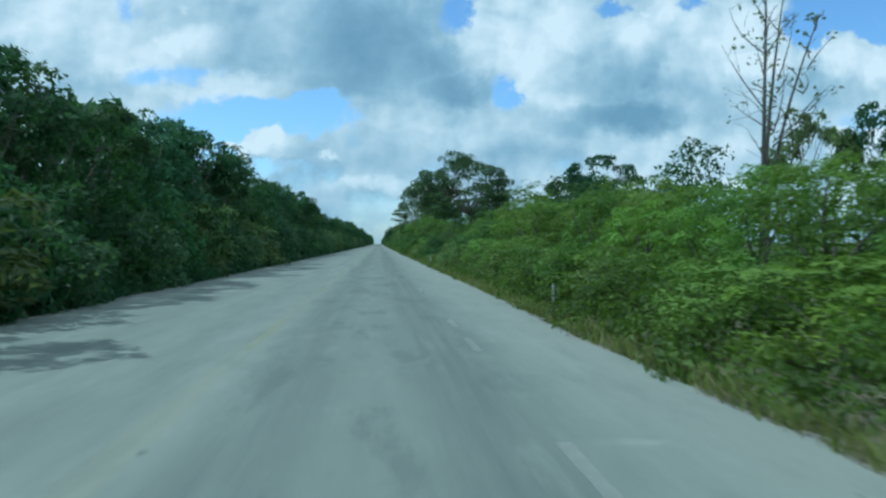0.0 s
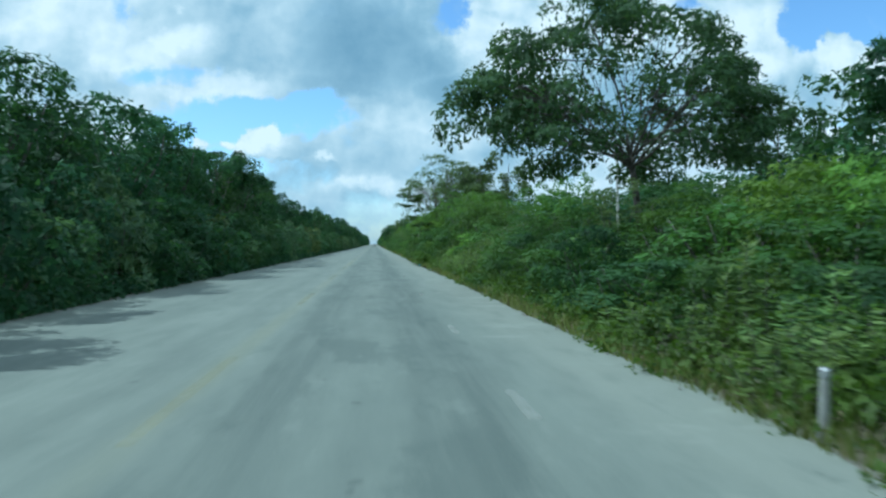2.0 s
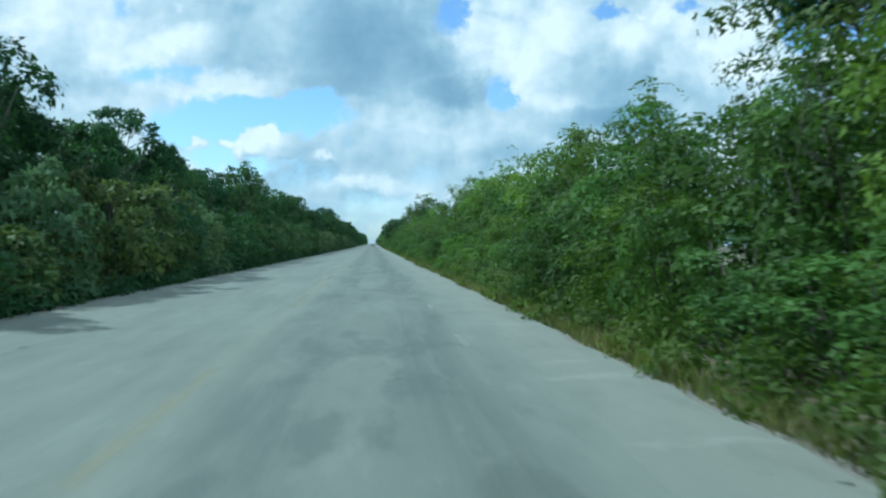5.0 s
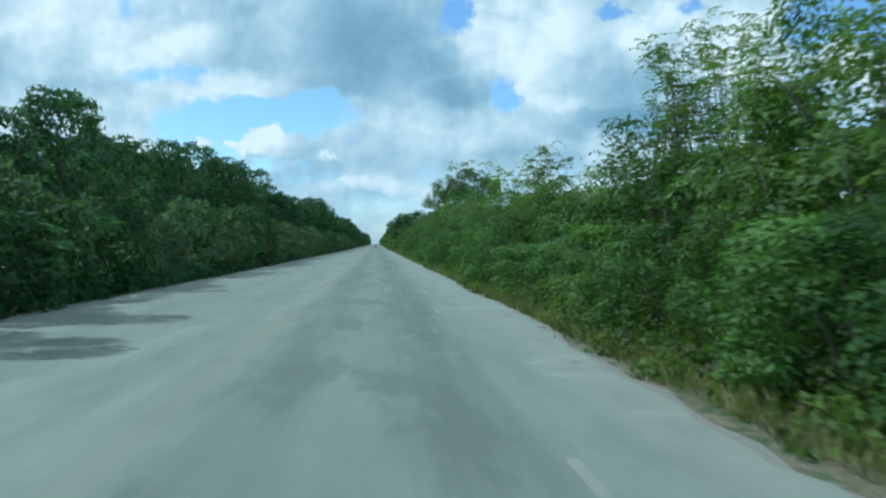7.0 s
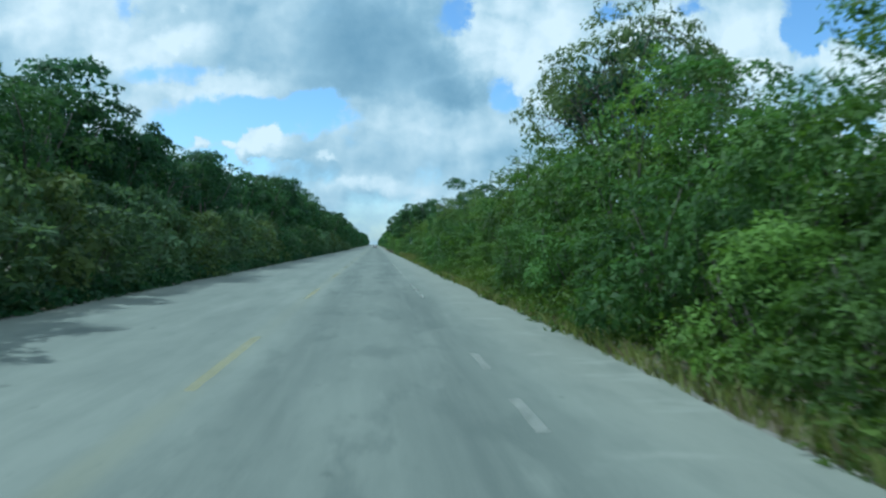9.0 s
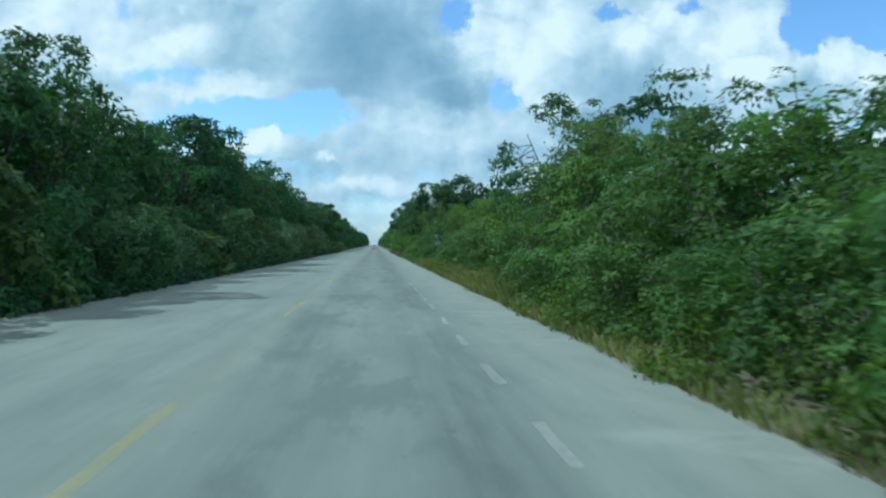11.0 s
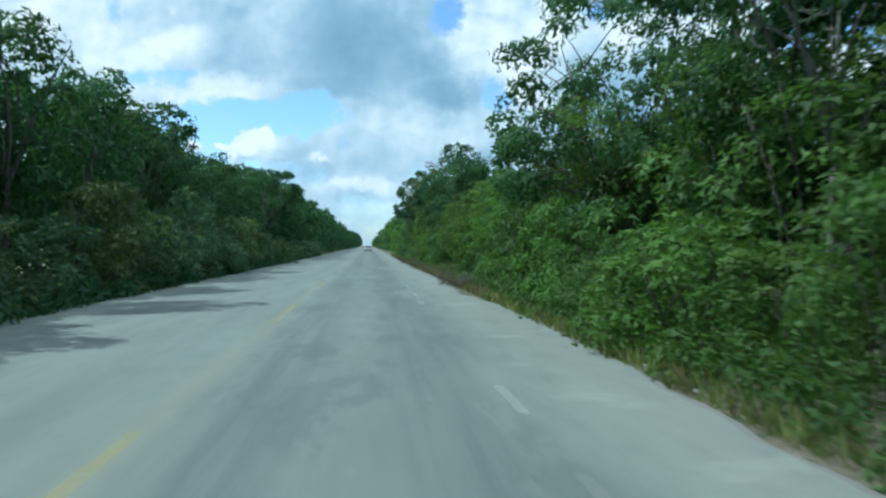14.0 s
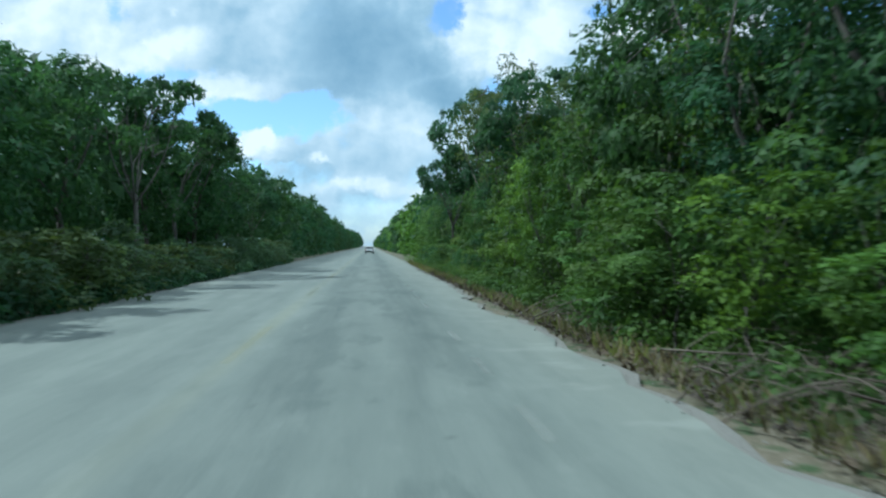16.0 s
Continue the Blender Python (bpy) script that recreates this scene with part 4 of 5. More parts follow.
for x, y, h, w, key in ((-12.7, 114.5, 9.7, 0.95, ("layer", 0)), (-12.3, 437, 11.9, 1.1, ("layer", 1)), (-15.0, 333, 11.4, 1.1, ("layer", 0)),
                        (-14.0, 258, 10.0, 1.2, ("tree", 1)), (-13.0, 140, 9.7, 0.8, ("tree", 3)),
                        (-10.5, 12.5, 8.5, 0.8, ("tree", 0)), (-10.4, 108.5, 8.6, 0.8, ("tree", 2)), (-10.4, 186, 8.3, 0.75, ("tree", 0)), (-10.5, 190.5, 7.6, 0.7, ("tree", 4)), (-10.5, 297, 8.5, 0.8, ("tree", 2)), (-14.5, 404, 10.6, 1.2, ("tree", 1)), (-13.2, 368, 12.3, 1.2, ("tree", 3)), (-13.2, 336.5, 11.6, 1.1, ("tree", 1)), (-12.7, 97, 9.7, 1.0, ("tree", 0))):
    put(key, x, y, h / 9.0, w, rng=rng)

# the sunlit scrub
for x, y, h, w in ((4.55, 338.5, 2.2, 0.33), (6.4, 340.4, 2.6, 0.44), (7.25, 340.4, 2.6, 0.46), (5.7, 343.0, 3.4, 0.6), (8.6, 342.4, 4.0, 0.7), (6.6, 342.6, 3.6, 0.6), (5.5, 336.6, 1.5, 0.5)):
    put(("bush", 4), x, y, h / 2.6, w, rng=rng)
for x, y, h in ((7.1, 341.2, 2.3), (8.2, 341.0, 2.9), (6.3, 341.6, 1.5), (5.3, 335.3, 3.0), (6.5, 337.5, 3.0), (6.0, 332.5, 2.8), (5.7, 329.5, 2.5)):
    put(("bush", 5 if y > 335 else 4), x, y, h / 2.6, 0.62, rng=rng)
y = 3.0
while y < 480:
    low = 0.45 if y < 66 else 0.8
    h = min(rng.uniform(1.5, 3.1), top_at(RIGHT_TOPS, y) * low) * (0.75 if 83 < y < 106 else 1.0)
    x = rng.uniform(4.7, 5.9) + (0.5 if y < 66 else 0.0) + (0.7 if 296 < y < 345 or 83 < y < 106 else 0.45 if y > 371 else 0.0)
    if 84 < y < 106 and rng.random() < 0.45:
        y += 1.2
        continue
    if not 331 < y < 343:
        put(("bush", rng.choice((1, 1, 1, 1, 2) if y < 46 or 88 < y < 106 else (3, 4, 5, 5) if y < 88 else (1, 2, 3, 4, 2) if y < 135 else (2, 3, 3, 4, 4) if 205 < y < 300 else (0, 1, 2, 3, 3, 4, 4) if y < 345 else (4, 3, 0, 3) if y < 384 else (5, 4, 3, 2))), x + (rng.uniform(0.3, 0.9) if rng.random() < 0.3 and y > 66 else 0.0), y, h / 2.6, rng.uniform(0.62, 1.2), rng=rng)
    else:
        put(("bush", rng.choice((5, 2, 3))), x + 0.3, y, 0.55, 0.8, rng=rng)
    y += rng.uniform(1.7, 2.7) * (1.2 if y > 374 else 1.0)
y = 60.0
while y < 478:
    if not 326 < y < 345:
        put(("rear", rng.randrange(2)), rng.uniform(6.4, 7.8), y, top_at(RIGHT_TOPS, y) * rng.uniform(0.55, 0.8) / 4.4, rng.uniform(0.85, 1.15), rng=rng)
    y += rng.uniform(2.0, 2.8)
for i in range(3):
    kind_of(("weed", i), "tall_weed", tall_weed(200 + i, 1.7, LEAF_WEED), "upright pale green weed stalks beside the asphalt", "weed", "tall weeds")
for y0, y1, count in ((14, 62, 46), (82, 101, 110), (146, 172, 24)):
    for i in range(count):
        x = rng.uniform(4.1, 5.6) + (rng.uniform(0.0, 0.9) if y0 == 82 else 0.0)
        put(("weed", i % 3), x, rng.uniform(y0, y1), (0.4 + 0.42 * (x - 4.0)) * rng.uniform(0.8, 1.25), 1.0, rng=rng)
y = 3.0
while y < 480:
    h = top_at(RIGHT_TOPS, y) * rng.uniform(0.80, 1.04)
    if y > 352:
        # beyond 399 the dark-leaved kinds stand in for deep shade among the trees
        put(("mid", rng.randrange(3) + (3 if y > 399 else 0)), rng.uniform(6.7, 8.8), y, h / 8.0, (h / 8.0) ** 0.6 * rng.uniform(0.8, 1.05), rng=rng)
        y += rng.uniform(2.5, 3.7)
        continue
    put(("small", rng.choice((0, 1, 1, 1, 4) if y < 44 else (0, 2, 3, 3, 4) if y < 70 else (3, 3, 3, 0, 3, 2, 3) if y < 92 else (3, 3, 3, 0, 2) if 205 < y < 300 else (0, 1, 2, 3, 3, 3, 4) if y < 345 else (3, 3, 4, 3))), rng.uniform(6.9, 9.2) + (1.6 if 326 < y < 346 else 0.0), y, h / 5.0, (h / 5.0) ** 0.7 * rng.uniform(0.85, 1.1), rng=rng)
    y += rng.uniform(2.5, 3.7)
y = 4.0
while y < 72:
    put(("bush", rng.choice((0, 1, 1, 1, 2))), rng.uniform(8.6, 10.4), y, top_at(RIGHT_TOPS, y) * rng.uniform(0.82, 1.0) / 2.6, rng.uniform(1.1, 1.4), rng=rng)
    y += rng.uniform(2.2, 3.2)
y = 348.0
while y < 470:
    put(("tree", rng.randrange(5)), rng.uniform(9.6, 11.4), y, top_at(RIGHT_TOPS, y) * rng.uniform(0.9, 1.1) / 9.0, rng.uniform(0.8, 1.0), rng=rng)
    y += rng.uniform(2.6, 3.6)
y = 373.0
while y < 425:
    put(("pole", rng.choice((0, 0, 1, 2))), rng.uniform(4.7, 6.0), y, rng.uniform(0.6, 0.95) * (0.6 if 399 < y < 414 else 1.0), rng.uniform(0.75, 1.0), rng=rng)
    y += rng.uniform(1.2, 2.4)
# feathery tops over the scrub
y = 70.0
while y < 470:
    h = top_at(RIGHT_TOPS, y) * rng.uniform(0.95, 1.12)
    put(("frond", rng.randrange(3)), rng.uniform(6.2, 8.6), y, h / 5.0, rng.uniform(0.8, 1.1), rng=rng)
    y += rng.uniform(6, 12)
for x, y, h in ((8.0, 209.5, 6.6), (8.0, 214, 7.2), (8.0, 221, 7.4), (7.5, 297, 5.9), (8.4, 29, 4.5), (8.6, 40.8, 4.8), (8.6, 43.5, 5.4)):
    put(("frond", rng.randrange(3)), x, y, h / 5.0, 1.0, rng=rng)
put("feather", 9.9, 198.0, 0.98, 0.95, 0.3)
put("feather", 10.6, 203.0, 0.92, 0.85, 1.7)
put("feathery", 8.6, 191.5, 0.86, 0.9, 2.9)
put("feathery", 8.0, 187.5, 0.72, 0.8, 1.1)
# single tall trees
put("umbrella", 9.6, 76.0, 1.0, 0.94, 0.0)
put("bare", 12.9, 25.0, 1.0, 1.0, 0.0)
put("palmate", 5.1, 124.0, 1.0, 1.0, 0.0)
for x, y, h, w, turn in ((6.3, 121.4, 4.9, 0.72, 0.4), (6.1, 124.6, 4.4, 0.7, 2.0), (7.2, 119.6, 5.2, 0.8, 3.9), (5.6, 128.0, 3.9, 0.62, 5.2)):
    put(("small", 1), x, y, h / 5.0, w, turn)
for x, y, h, w, key in ((6.9, 127.0, 11.0, 1.08, ("sparse", 0)), (8.1, 246.0, 10.0, 0.82, ("sparse", 1)), (10.2, 135.0, 11.2, 1.0, ("sparse", 0)), (7.6, 434.0, 11.5, 0.85, ("sparse", 1))):
    put(key, x, y, h / 10.0, w, rng=rng)
for x, y, h, w, key in ((32.0, 55.0, 12.0, 0.9, ("layer", 2)), (37.0, 53.0, 12.5, 0.9, ("layer", 0)), (23.0, 78.0, 11.3, 1.05, ("layer", 0)), (23.0, 91.0, 10.2, 0.95, ("layer", 1)),
                        (11.0, 138.0, 10.0, 0.95, ("layer", 0)), (9.6, 249.0, 9.4, 0.85, ("layer", 0)), (9.9, 311.0, 9.7, 1.0, ("full", 0)), (11.5, 304.0, 8.6, 0.9, ("layer", 0)),
                        (7.2, 357.0, 8.6, 0.75, ("layer", 1)), (9.9, 358.0, 9.7, 0.85, ("layer", 0)), (13.0, 359.0, 9.0, 0.85, ("layer", 1)), (6.7, 366.5, 9.7, 0.95, ("full", 0)), (5.6, 447.0, 8.4, 0.75, ("layer", 0)), (6.8, 440.0, 11.3, 0.9, ("layer", 0)), (11.3, 124.0, 10.8, 0.95, ("layer", 2))):
    put(key, x, y, h / 9.0, w, rng=rng)
for x, y, h, w, key in ((10.3, 365.0, 10.6, 1.0, ("near", 0)), (8.8, 406.0, 8.9, 0.6, ("layer", 1)), (9.2, 420.0, 11.5, 1.0, ("near", 0)), (8.8, 412.5, 9.2, 0.8, ("near", 1)),
                        (7.5, 427.0, 9.5, 0.8, ("layer", 0)), (8.0, 447.0, 9.5, 0.9, ("layer", 1)), (10.0, 380.0, 10.4, 0.9, ("near", 1)), (7.6, 410.5, 10.6, 0.85, ("full", 0)),
                        (7.6, 405.0, 8.7, 0.85, ("near", 0)), (8.2, 409.5, 9.4, 0.95, ("near", 0)), (7.8, 414.5, 9.5, 0.9, ("near", 1)), (8.4, 360.5, 9.6, 0.9, ("near", 0)), (8.0, 364.5, 9.0, 0.8, ("near", 1))):
    put(key, x, y, h / 9.0, w, rng=rng)

# woods behind, and far down the road
rows = {0: [], 1: [], 2: []}
y = 20.0
while y < 480:
    i = rng.randrange(2)
    h = top_at(LEFT_TOPS, y) * rng.uniform(0.85, 1.02)
    rows[i].append((FAR_LEAVES[i], rng.uniform(-19, -16.5), y, h / 9.0, 1.15, rng.uniform(0, 6.28)))
    y += rng.uniform(3.6, 5.0)
y = 0.0
while y < 480:
    i = rng.randrange(3)
    h = top_at(RIGHT_TOPS, y) * rng.uniform(0.95, 1.2)
    if not 78 < y < 104:
        rows[i].append((MID_LEAVES[i] if y < 175 else FAR_LEAVES[i], rng.uniform(12, 16), y, h / 9.0, rng.uniform(0.55, 0.8), rng.uniform(0, 6.28)))
    y += rng.uniform(4.5, 7.0)
y = 62.0
while y < 175:
    i = rng.randrange(2)
    rows[i].append((MID_LEAVES[i], rng.uniform(20, 27), y, rng.uniform(8.0, 10.2) / 9.0 * (0.72 if 90 < y < 150 else 1.0), rng.uniform(0.9, 1.15), rng.uniform(0, 6.28)))
    y += rng.uniform(4.5, 6.5)
y = 175.0
while y < 480:
    i = rng.randrange(3)
    rows[i].append((FAR_LEAVES[i], rng.uniform(17, 22), y, rng.uniform(0.6, 0.75), 1.1, rng.uniform(0, 6.28)))
    y += rng.uniform(3.2, 4.6)
y = 84.0
while y < 165:
    i = rng.randrange(2)
    rows[i].append((MID_LEAVES[i], rng.uniform(24, 32), y, rng.uniform(7.3, 8.5) / 9.0, rng.uniform(0.8, 1.0), rng.uniform(0, 6.28)))
    y += rng.uniform(1.8, 2.8)
for side, x0, x1, h0 in ((-1, -13.5, -11.0, 9.8), (1, 6.8, 9.0, 8.6)):
    y = 482.0
    while y < 1500:
        i = rng.choice((0, 1) if side < 0 else (0, 1, 2))
        rows[i].append((FAR_LEAVES[i], rng.uniform(x0, x1), y, h0 * rng.uniform(0.78, 1.15) / 9.0 * (1.25 if side < 0 and 900 < y < 1400 else 1.0), 0.9, rng.uniform(0, 6.28)))
        y += rng.uniform(4.0, 6.0) * (1 if y < 800 else 2.2)
for i, m in enumerate((LEAF_FOREST, LEAF_DEEP, LEAF_SCRUB)):
    joined("distant_woods", rows[i], m, "unbroken green woods behind and far down the road", "woods")


# ---------------------------------------------------------------- verge: weeds, grass, dry sticks, stones
def verge_stuff():
    rs = np.random.RandomState(5)
    weeds, shaded, edge, blades, dry = [], [], [], [], []
    for y in np.arange(-2, 470, 0.36):
        far = 1.0 if y < 298 or 335 < y < 371 else 0.45 if y < 335 else 0.75
        if rs.uniform() > far:
            continue
        x = rs.uniform(3.7, 5.2) if y < 371 else rs.uniform(4.2, 5.5)
        h = rs.uniform(0.22, 0.5) + 0.5 * (x - 3.7) * (1.0 if y < 371 else 0.5)
        k = 110
        d = rs.normal(0, 1, (k, 3))
        d[:, 2] = np.abs(d[:, 2])
        d /= np.linalg.norm(d, axis=1)[:, None]
        p = np.array([x, y, -0.05]) + d * np.array([0.45, 0.55, h]) * rs.uniform(0.55, 1.05, (k, 1))
        # past 333 the same weeds get darker leaves, standing in for shade
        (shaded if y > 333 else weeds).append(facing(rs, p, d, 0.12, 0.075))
    # left-hand weeds: the deep shade under the overhang is put into their dark leaves
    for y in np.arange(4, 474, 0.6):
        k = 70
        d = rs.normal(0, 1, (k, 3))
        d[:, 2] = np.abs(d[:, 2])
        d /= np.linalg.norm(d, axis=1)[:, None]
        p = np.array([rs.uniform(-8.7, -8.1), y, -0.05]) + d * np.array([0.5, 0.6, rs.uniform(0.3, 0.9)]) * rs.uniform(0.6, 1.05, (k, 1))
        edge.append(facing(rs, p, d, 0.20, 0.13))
    for y in np.arange(2, 470, 0.03):
        tall = 294 < y < 336
        for _ in range(8 if tall else 3 if y < 371 else 2):
            x = 3.55 + abs(rs.normal(0, 0.6 if tall else 0.35))
            h = rs.uniform(0.25, 0.75) * min(1.0, 0.45 + (x - 3.5)) if tall else rs.uniform(0.10, 0.36)
            b = np.array([x, y + rs.uniform(-0.3, 0.3), -0.06])
            w = np.array([rs.normal(0, 0.006), rs.normal(0, 0.006), 0]) + np.array([0.005, 0, 0])
            t = b + np.array([rs.normal(0, 0.32) * h, rs.normal(0, 0.32) * h, h])
            m = (b + t) / 2 + np.array([0, 0, h * 0.12])
            q = np.stack([b - w, b + w, m + w * 0.8, t])
            (dry if rs.uniform() < (0.15 if y < 371 else 0.55) else blades).append(q[None])
    n = 6000
    y = rs.uniform(376, 440, n)
    fallen = np.stack([3.42 + np.abs(rs.normal(0, 0.65, n)), y, rs.uniform(-0.02, 0.05, n)], axis=1)
    up = np.tile(np.array([0.0, 0.0, 1.0]), (n, 1))
    tagged(new("leaf_litter", quads_mesh("leaf_litter", facing(rs, fallen, up, 0.10, 0.07, 0.0, 0.5), DEAD_LEAF)), "dry brown fallen leaves on the bare verge", "leaf litter", kind="stuff")
    tagged(new("verge_weeds", quads_mesh("verge_weeds", np.concatenate(weeds), LEAF_SCRUB)), "low green weeds creeping over the road edge", "weeds", kind="stuff")
    tagged(new("verge_weeds", quads_mesh("verge_weeds", np.concatenate(shaded), LEAF_HEDGE)), "low weeds beside the road edge, leaf colour darkened for the woods' shade", "weeds", kind="stuff")
    tagged(new("forest_edge_weeds", quads_mesh("forest_edge_weeds", np.concatenate(edge), LEAF_DEEP)), "low weeds at the forest foot, leaf colour darkened for deep shade", "weeds", kind="stuff")
    tagged(new("verge_grass", quads_mesh("verge_grass", np.concatenate(blades), GRASS)), "long yellow-green grass along the road edge", "grass", kind="stuff")
    tagged(new("dry_grass", quads_mesh("dry_grass", np.concatenate(dry), STRAW)), "dry straw-coloured grass along the road edge", "grass", kind="stuff")


verge_stuff()


# ---------------------------------------------------------------- roadside things
def lathe(profile, sides=10):
    """A closed shape turned from (radius, height) pairs."""
    bm = bmesh.new()
    rings = []
    for r, z in profile:
        rings.append([bm.verts.new((r * math.cos(6.28319 * k / sides), r * math.sin(6.28319 * k / sides), z)) for k in range(sides)])
    for a, b in zip(rings, rings[1:]):
        for k in range(sides):
            bm.faces.new((a[k], a[(k + 1) % sides], b[(k + 1) % sides], b[k]))
    bm.faces.new(rings[0][::-1])
    bm.faces.new(rings[-1])
    return bm


def block(x0, x1, y0, y1, z0, z1, bevel=0.01):
    bm = bmesh.new()
    bmesh.ops.create_cube(bm, size=1.0)
    for v in bm.verts:
        v.co = Vector(((x0 + x1) / 2 + v.co.x * (x1 - x0), (y0 + y1) / 2 + v.co.y * (y1 - y0), (z0 + z1) / 2 + v.co.z * (z1 - z0)))
    if bevel:
        bmesh.ops.bevel(bm, geom=bm.edges[:], offset=bevel, segments=1, affect="EDGES")
    return bm


def utility_pole():
    root = new("utility_pole")
    part("shaft", lathe([(0.17, -0.2), (0.165, 0.0), (0.13, 5.0), (0.095, 9.85), (0.06, 9.9)], 8), CONCRETE, root)
    part("collar", lathe([(0.125, 8.9), (0.13, 8.92), (0.128, 9.02), (0.12, 9.04)], 8), STEEL, root, "steel band round the pole head")
    return tagged(root, "pale concrete utility pole standing in the scrub", "pole", "utility poles")


pole = utility_pole()
pole.matrix_basis = pose(20.8, 113.4, 0, 0, -1.2, 0)
copy_thing(pole, pose(19.9, 387.5, 0, 0, 0.5, 40))


def marker_post(height, lean):
    root = new("marker_post")
    part("shaft", lathe([(0.046, -0.15), (0.046, 0.0), (0.042, height * 0.86), (0.04, height * 0.87)], 9), POST_CONCRETE, root)
    part("cap", lathe([(0.046, height * 0.87), (0.05, height * 0.9), (0.046, height * 0.97), (0.026, height)], 9), STEEL, root, "dark grey rounded post head")
    root.rotation_euler = (radians(lean), 0, 0)
    return tagged(root, "short weathered white concrete marker post on the verge", "post", "marker posts")


for x, y, h, lean in ((3.74, 55.5, 0.66, 2), (4.3, 18.6, 0.66, -3), (4.15, 94.0, 0.30, 5)):
    marker_post(h, lean).location = (x, y, -0.04)


def text_mesh(words, size, mat):
    cu = bpy.data.curves.new("lettering", "FONT")
    cu.body, cu.size, cu.extrude = words, size, 0.002
    tmp = bpy.data.objects.new("lettering", cu)
    scene.collection.objects.link(tmp)
    me = bpy.data.meshes.new_from_object(tmp)
    bpy.data.objects.remove(tmp)
    me.materials.clear()
    me.materials.append(mat)
    return me


def roadside_sign():
    """A white board on two steel posts, half grown over."""
    root = new("roadside_sign")
    root.location = (5.41, 341.05, -0.05)
    w, z0, z1 = 2.06, 1.70, 2.66
    board = part("board", block(0, w, -0.02, 0.02, z0, z1, 0.006), SIGN_FACE, root)
    for x in (0.25, w - 0.25):
        part("leg", lathe([(0.035, -0.2), (0.035, 0.0), (0.033, z1 - 0.05), (0.02, z1 - 0.02)], 8), STEEL, root).location = (x, 0.06, 0)
    for i, (a, b, c, d) in enumerate(((0, w, z1 - 0.03, z1 + 0.005), (0, w, z0 - 0.005, z0 + 0.03))):
        part("rim", block(a, b, -0.028, 0.028, c, d, 0.004), STEEL, board, "raised steel edge of the board")
    word = part("lettering", text_mesh("CONCE", 0.40, BLACK_PAINT), None, board, "black painted capital letters")
    word.location, word.rotation_euler = (0.16, -0.024, z1 - 0.40), (radians(90), 0, 0)
    for x0, x1, zz in ((1.58, 1.92, z1 - 0.39),):
        part("lettering", block(x0, x1, -0.026, -0.021, zz, zz + 0.20, 0.0), BLACK_PAINT, board)
    return tagged(root, "white roadside sign with black capitals, half hidden by leaves", "sign")


roadside_sign()


def crumpled(seed, sx, sy, sz, mat):
    bm = bmesh.new()
    bmesh.ops.create_icosphere(bm, subdivisions=3, radius=1.0)
    for v in bm.verts:
        k = 1 + 0.55 * noise.noise(v.co * 1.7 + Vector((seed, 0, 0))) + 0.25 * noise.noise(v.co * 4.5 + Vector((0, seed, 0)))
        v.co = Vector((v.co.x * sx, v.co.y * sy, max(-0.55, v.co.z) * sz)) * k
    me = bpy.data.meshes.new("plastic_bag")
    bm.to_mesh(me)
    bm.free()
    me.materials.append(mat)
    return me


for i, (x, y, r, mat, words) in enumerate(((3.86, 81.6, 0.10, BAG_BLUE, "crumpled blue plastic bag lying on the verge"), (3.40, 107.2, 0.075, BAG_BLUE, "crumpled blue plastic bag lying on the verge"),
                                           (3.72, 217.8, 0.13, BAG_WHITE, "torn white plastic bag caught in the grass"), (3.95, 340.6, 0.10, BAG_WHITE, "torn white plastic bag caught in the grass"),
                                           (4.40, 291.3, 0.09, BAG_WHITE, "torn white plastic bag caught in the grass"), (3.86, 32.6, 0.07, BAG_WHITE, "small piece of white litter on the verge"),
                                           (3.72, 390.9, 0.05, BAG_WHITE, "torn white plastic bag caught in the grass"), (3.5, 397.5, 0.05, BAG_WHITE, "small piece of white litter on the verge"),
                                           (3.66, 117.4, 0.04, BAG_WHITE, "small piece of white litter on the verge"),
                                           (3.46, 97.7, 0.07, BAG_WHITE, "small piece of white litter on the verge"))):
    bag = tagged(new("plastic_bag", crumpled(i * 3.1, r * 1.25, r, r * 0.95, mat)), words, "litter", "litter on the verge")
    bag.location = (x, y, -0.02 + r * 0.5)


for seed, x, y, k in ((5.5, 3.56, 341.3, 1.0), (8.2, 3.60, 102.8, 0.8)):
    scrap = tagged(new("rubber_scrap", crumpled(seed, 0.22 * k, 0.16 * k, 0.10 * k, RUBBER)), "torn black rubber scrap on the road edge", "litter", "litter on the verge")
    scrap.location = (x, y, 0.03)


def brush_pile(seed, length, width, count):
    """Cut dry branches thrown down beside the road."""
    rng = random.Random(seed)
    root = new("brush_pile")
    for i in range(count):
        a = rng.uniform(0, 3.14)
        c = Vector((rng.uniform(-width, width), rng.uniform(-length, length), rng.uniform(0.03, 0.34)))
        d = Vector((math.sin(a), math.cos(a), rng.uniform(-0.15, 0.3))) * (rng.uniform(0.15, 0.6) if i % 9 else rng.uniform(0.7, 1.2))
        v, f = limb(rng, c - d, c + d, rng.uniform(0.004, 0.011) if i % 9 else 0.016, 0.002, 0.28, 6, 4)
        part("stick", mesh_of("stick", v, f, DRY_WOOD, True), None, root)
    return tagged(root, "tangle of dry grey-brown cut branches on the verge", "brushwood", "brush piles")


DRY_WOOD = bark("dry_wood", (0.07, 0.054, 0.042), (0.165, 0.135, 0.105))
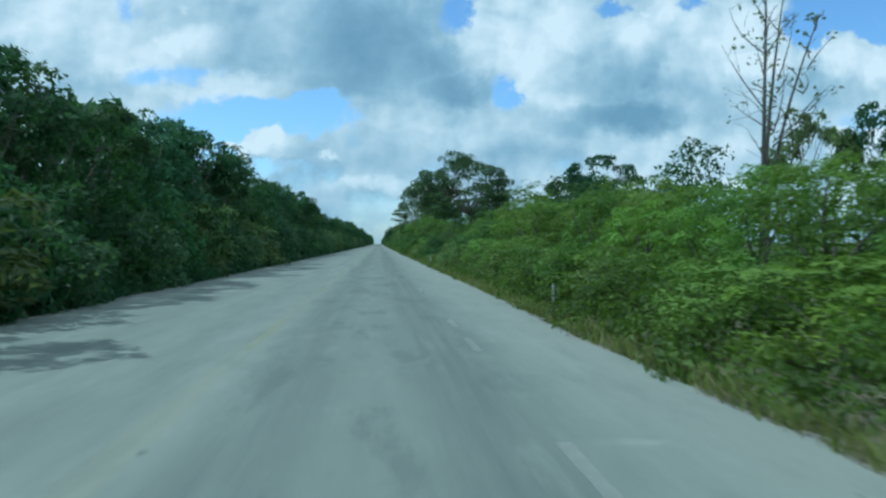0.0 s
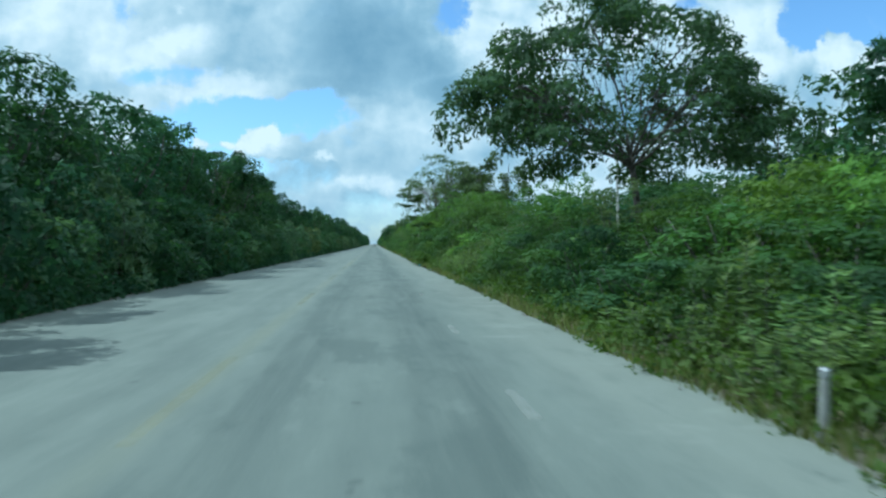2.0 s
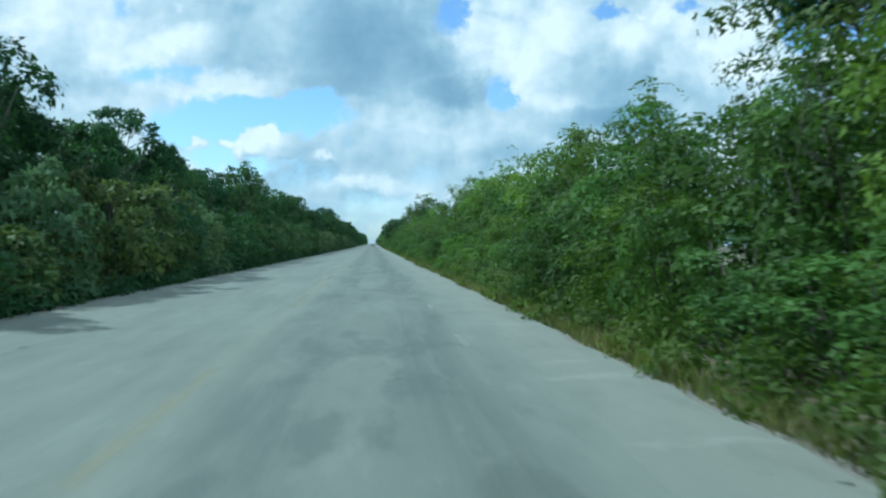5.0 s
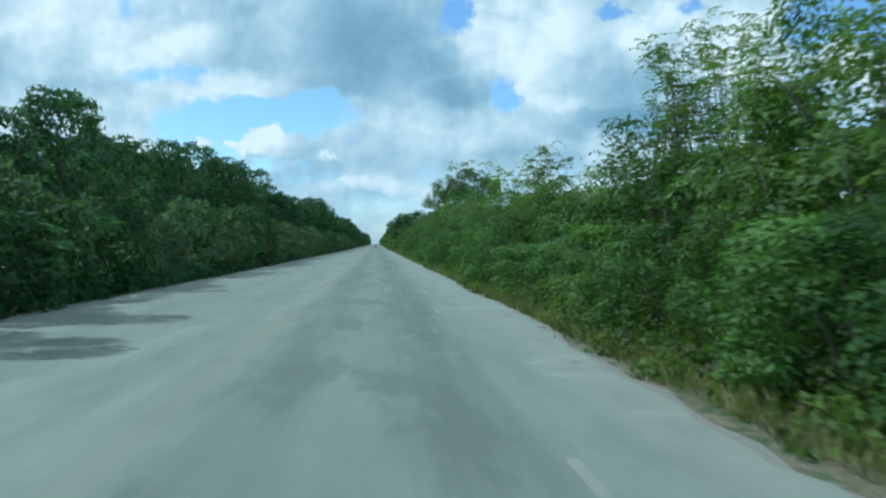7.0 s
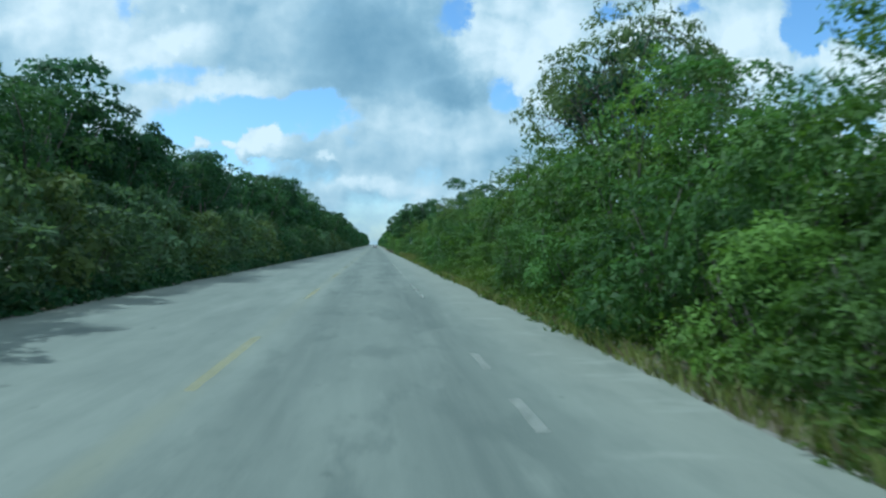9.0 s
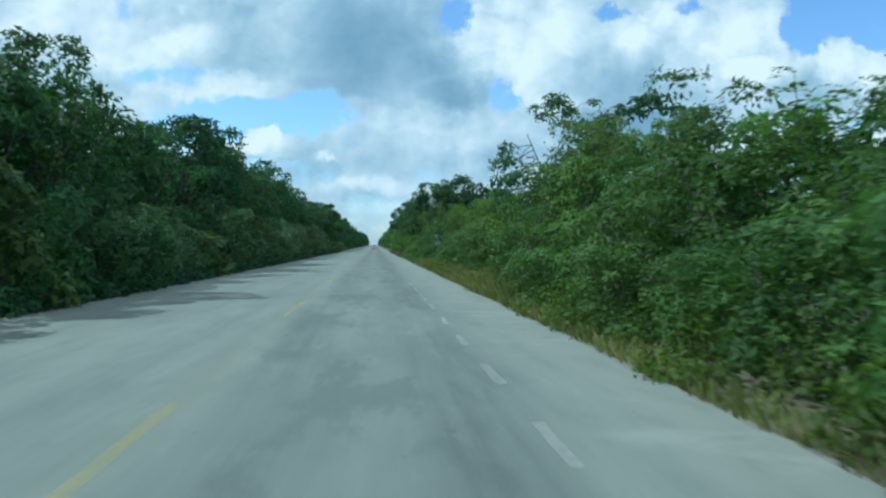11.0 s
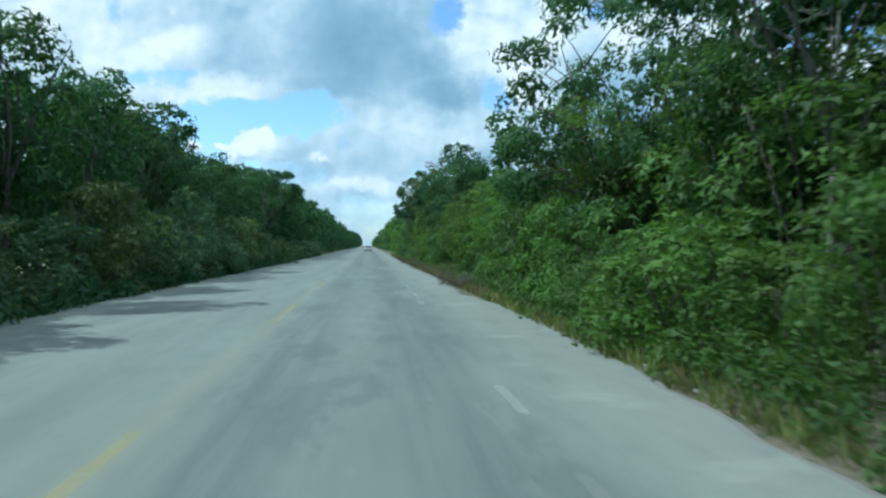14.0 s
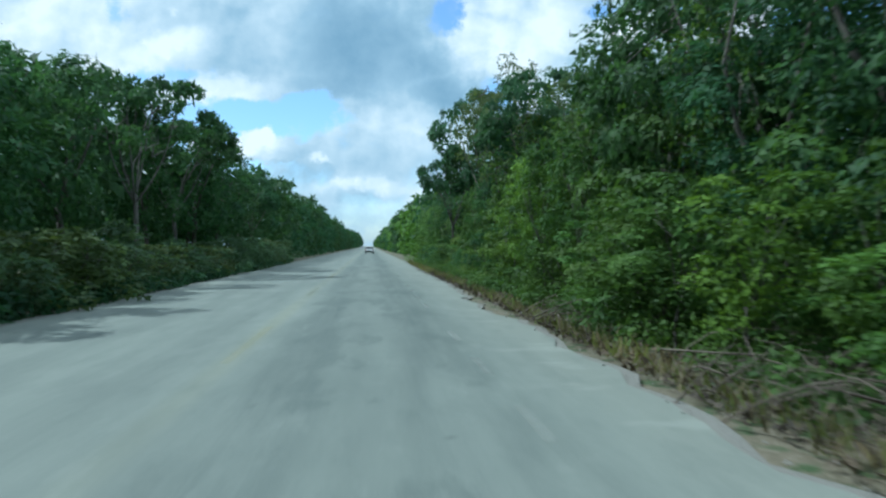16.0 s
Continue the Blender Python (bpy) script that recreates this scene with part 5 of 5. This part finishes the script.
for seed, x, y, length, width, count in ((1, 4.68, 402.0, 2.4, 0.85, 190), (2, 4.3, 384.5, 1.8, 0.6, 60), (5, 4.0, 377.5, 1.8, 0.6, 70), (3, 4.4, 393.5, 1.6, 0.6, 50), (4, 4.3, 411.0, 2.0, 0.6, 60)):
    brush_pile(seed, length, width, count).location = (x, y, 0)


def edge_stones():
    """Loose limestone along the edge of the asphalt."""
    rng = random.Random(11)
    verts, faces = [], []
    for i in range(900):
        y = rng.uniform(0, 470)
        x = RIGHT + rng.gauss(0.16, 0.12) - sum(d * math.exp(-((y - m) / w) ** 2) for m, w, d in EDGE_BITES)
        r = rng.uniform(0.01, 0.035) * (1.5 if rng.random() < 0.1 else 1)
        base = len(verts)
        for dx, dy, dz in ((1, 0, 0), (0, 1, 0), (-1, 0, 0), (0, -1, 0), (0, 0, 0.8), (0.5, 0.5, 0.5), (0, 0, -0.6)):
            verts.append((x + dx * r * rng.uniform(0.7, 1.3), y + dy * r * rng.uniform(0.7, 1.3), r * 0.3 + dz * r))
        for a, b in ((0, 1), (1, 2), (2, 3), (3, 0)):
            faces += [(base + a, base + b, base + 4), (base + b, base + a, base + 6)]
    return tagged(new("loose_stones", mesh_of("loose_stones", verts, faces, STONE)), "loose pale limestone chips along the asphalt edge", "stones", kind="stuff")


edge_stones()


# ---------------------------------------------------------------- two cars far down the road
def profile_shell(profile, half, taper=0.0):
    """A body from a side outline (y, z), as wide as 2 x half, drawn in towards the top."""
    bm = bmesh.new()
    top = max(z for _, z in profile)
    low = min(z for _, z in profile)
    sides = []
    for s in (-1, 1):
        sides.append([bm.verts.new((s * (half - taper * (z - low) / (top - low)), y, z)) for y, z in profile])
    a, b = sides
    n = len(profile)
    for i in range(n):
        j = (i + 1) % n
        bm.faces.new((a[i], a[j], b[j], b[i]))
    bm.faces.new(a[::-1])
    bm.faces.new(b)
    bmesh.ops.recalc_face_normals(bm, faces=bm.faces[:])
    bmesh.ops.bevel(bm, geom=bm.edges[:], offset=0.04, segments=2, affect="EDGES")
    return bm


def hatchback(paint, label):
    root = new("car")
    body = part("body", profile_shell([(-1.95, 0.30), (-1.98, 0.75), (-1.85, 0.95), (0.85, 0.98), (1.80, 0.82), (2.0, 0.62), (1.98, 0.30)], 0.86, 0.05), paint, root)
    part("cabin", profile_shell([(-1.80, 0.93), (-1.45, 1.46), (0.10, 1.48), (0.95, 0.95)], 0.78, 0.14), paint, root)
    part("rear_window", block(-0.62, 0.62, -1.76, -1.50, 1.02, 1.36, 0.02), CAR_GLASS, root)
    part("windscreen", block(-0.62, 0.62, 0.36, 0.62, 1.02, 1.36, 0.02), CAR_GLASS, root)
    for s in (-1, 1):
        part("side_window", block(s * 0.74 - 0.03, s * 0.74 + 0.03, -1.35, 0.15, 1.02, 1.38, 0.02), CAR_GLASS, root)
        part("tail_lamp", block(s * 0.70 - 0.11, s * 0.70 + 0.11, -2.0, -1.93, 0.68, 0.92, 0.01), RED_LENS, root)
        part("headlamp", block(s * 0.62 - 0.14, s * 0.62 + 0.14, 1.93, 2.01, 0.60, 0.74, 0.01), STEEL, root)
        part("mirror", block(s * 0.93 - 0.07, s * 0.93 + 0.07, 0.50, 0.62, 0.96, 1.08, 0.02), paint, root)
        for y in (-1.25, 1.28):
            tyre = part("tyre", lathe([(0.20, -0.09), (0.29, -0.09), (0.31, -0.05), (0.31, 0.05), (0.29, 0.09), (0.20, 0.09)], 16), RUBBER, root)
            tyre.location, tyre.rotation_euler = (s * 0.76, y, 0.31), (0, radians(90), 0)
            part("rim", lathe([(0.19, -0.095), (0.2, -0.08), (0.2, 0.08), (0.19, 0.095)], 12), STEEL, tyre)
    part("bumper", block(-0.82, 0.82, -2.06, -1.9, 0.32, 0.56, 0.03), RUBBER, root)
    part("number_plate", block(-0.24, 0.24, -2.0, -1.965, 0.66, 0.80, 0.005), CONCRETE, root)
    return tagged(root, label, "car")


hatchback(CAR_WHITE, "white hatchback driving ahead in the same lane").location = (-0.1, 548.0, 0.005)
hatchback(CAR_SILVER, "pale silver hatchback coming the other way").matrix_basis = pose(-3.9, 800, 0.005, 0, 0, 180)
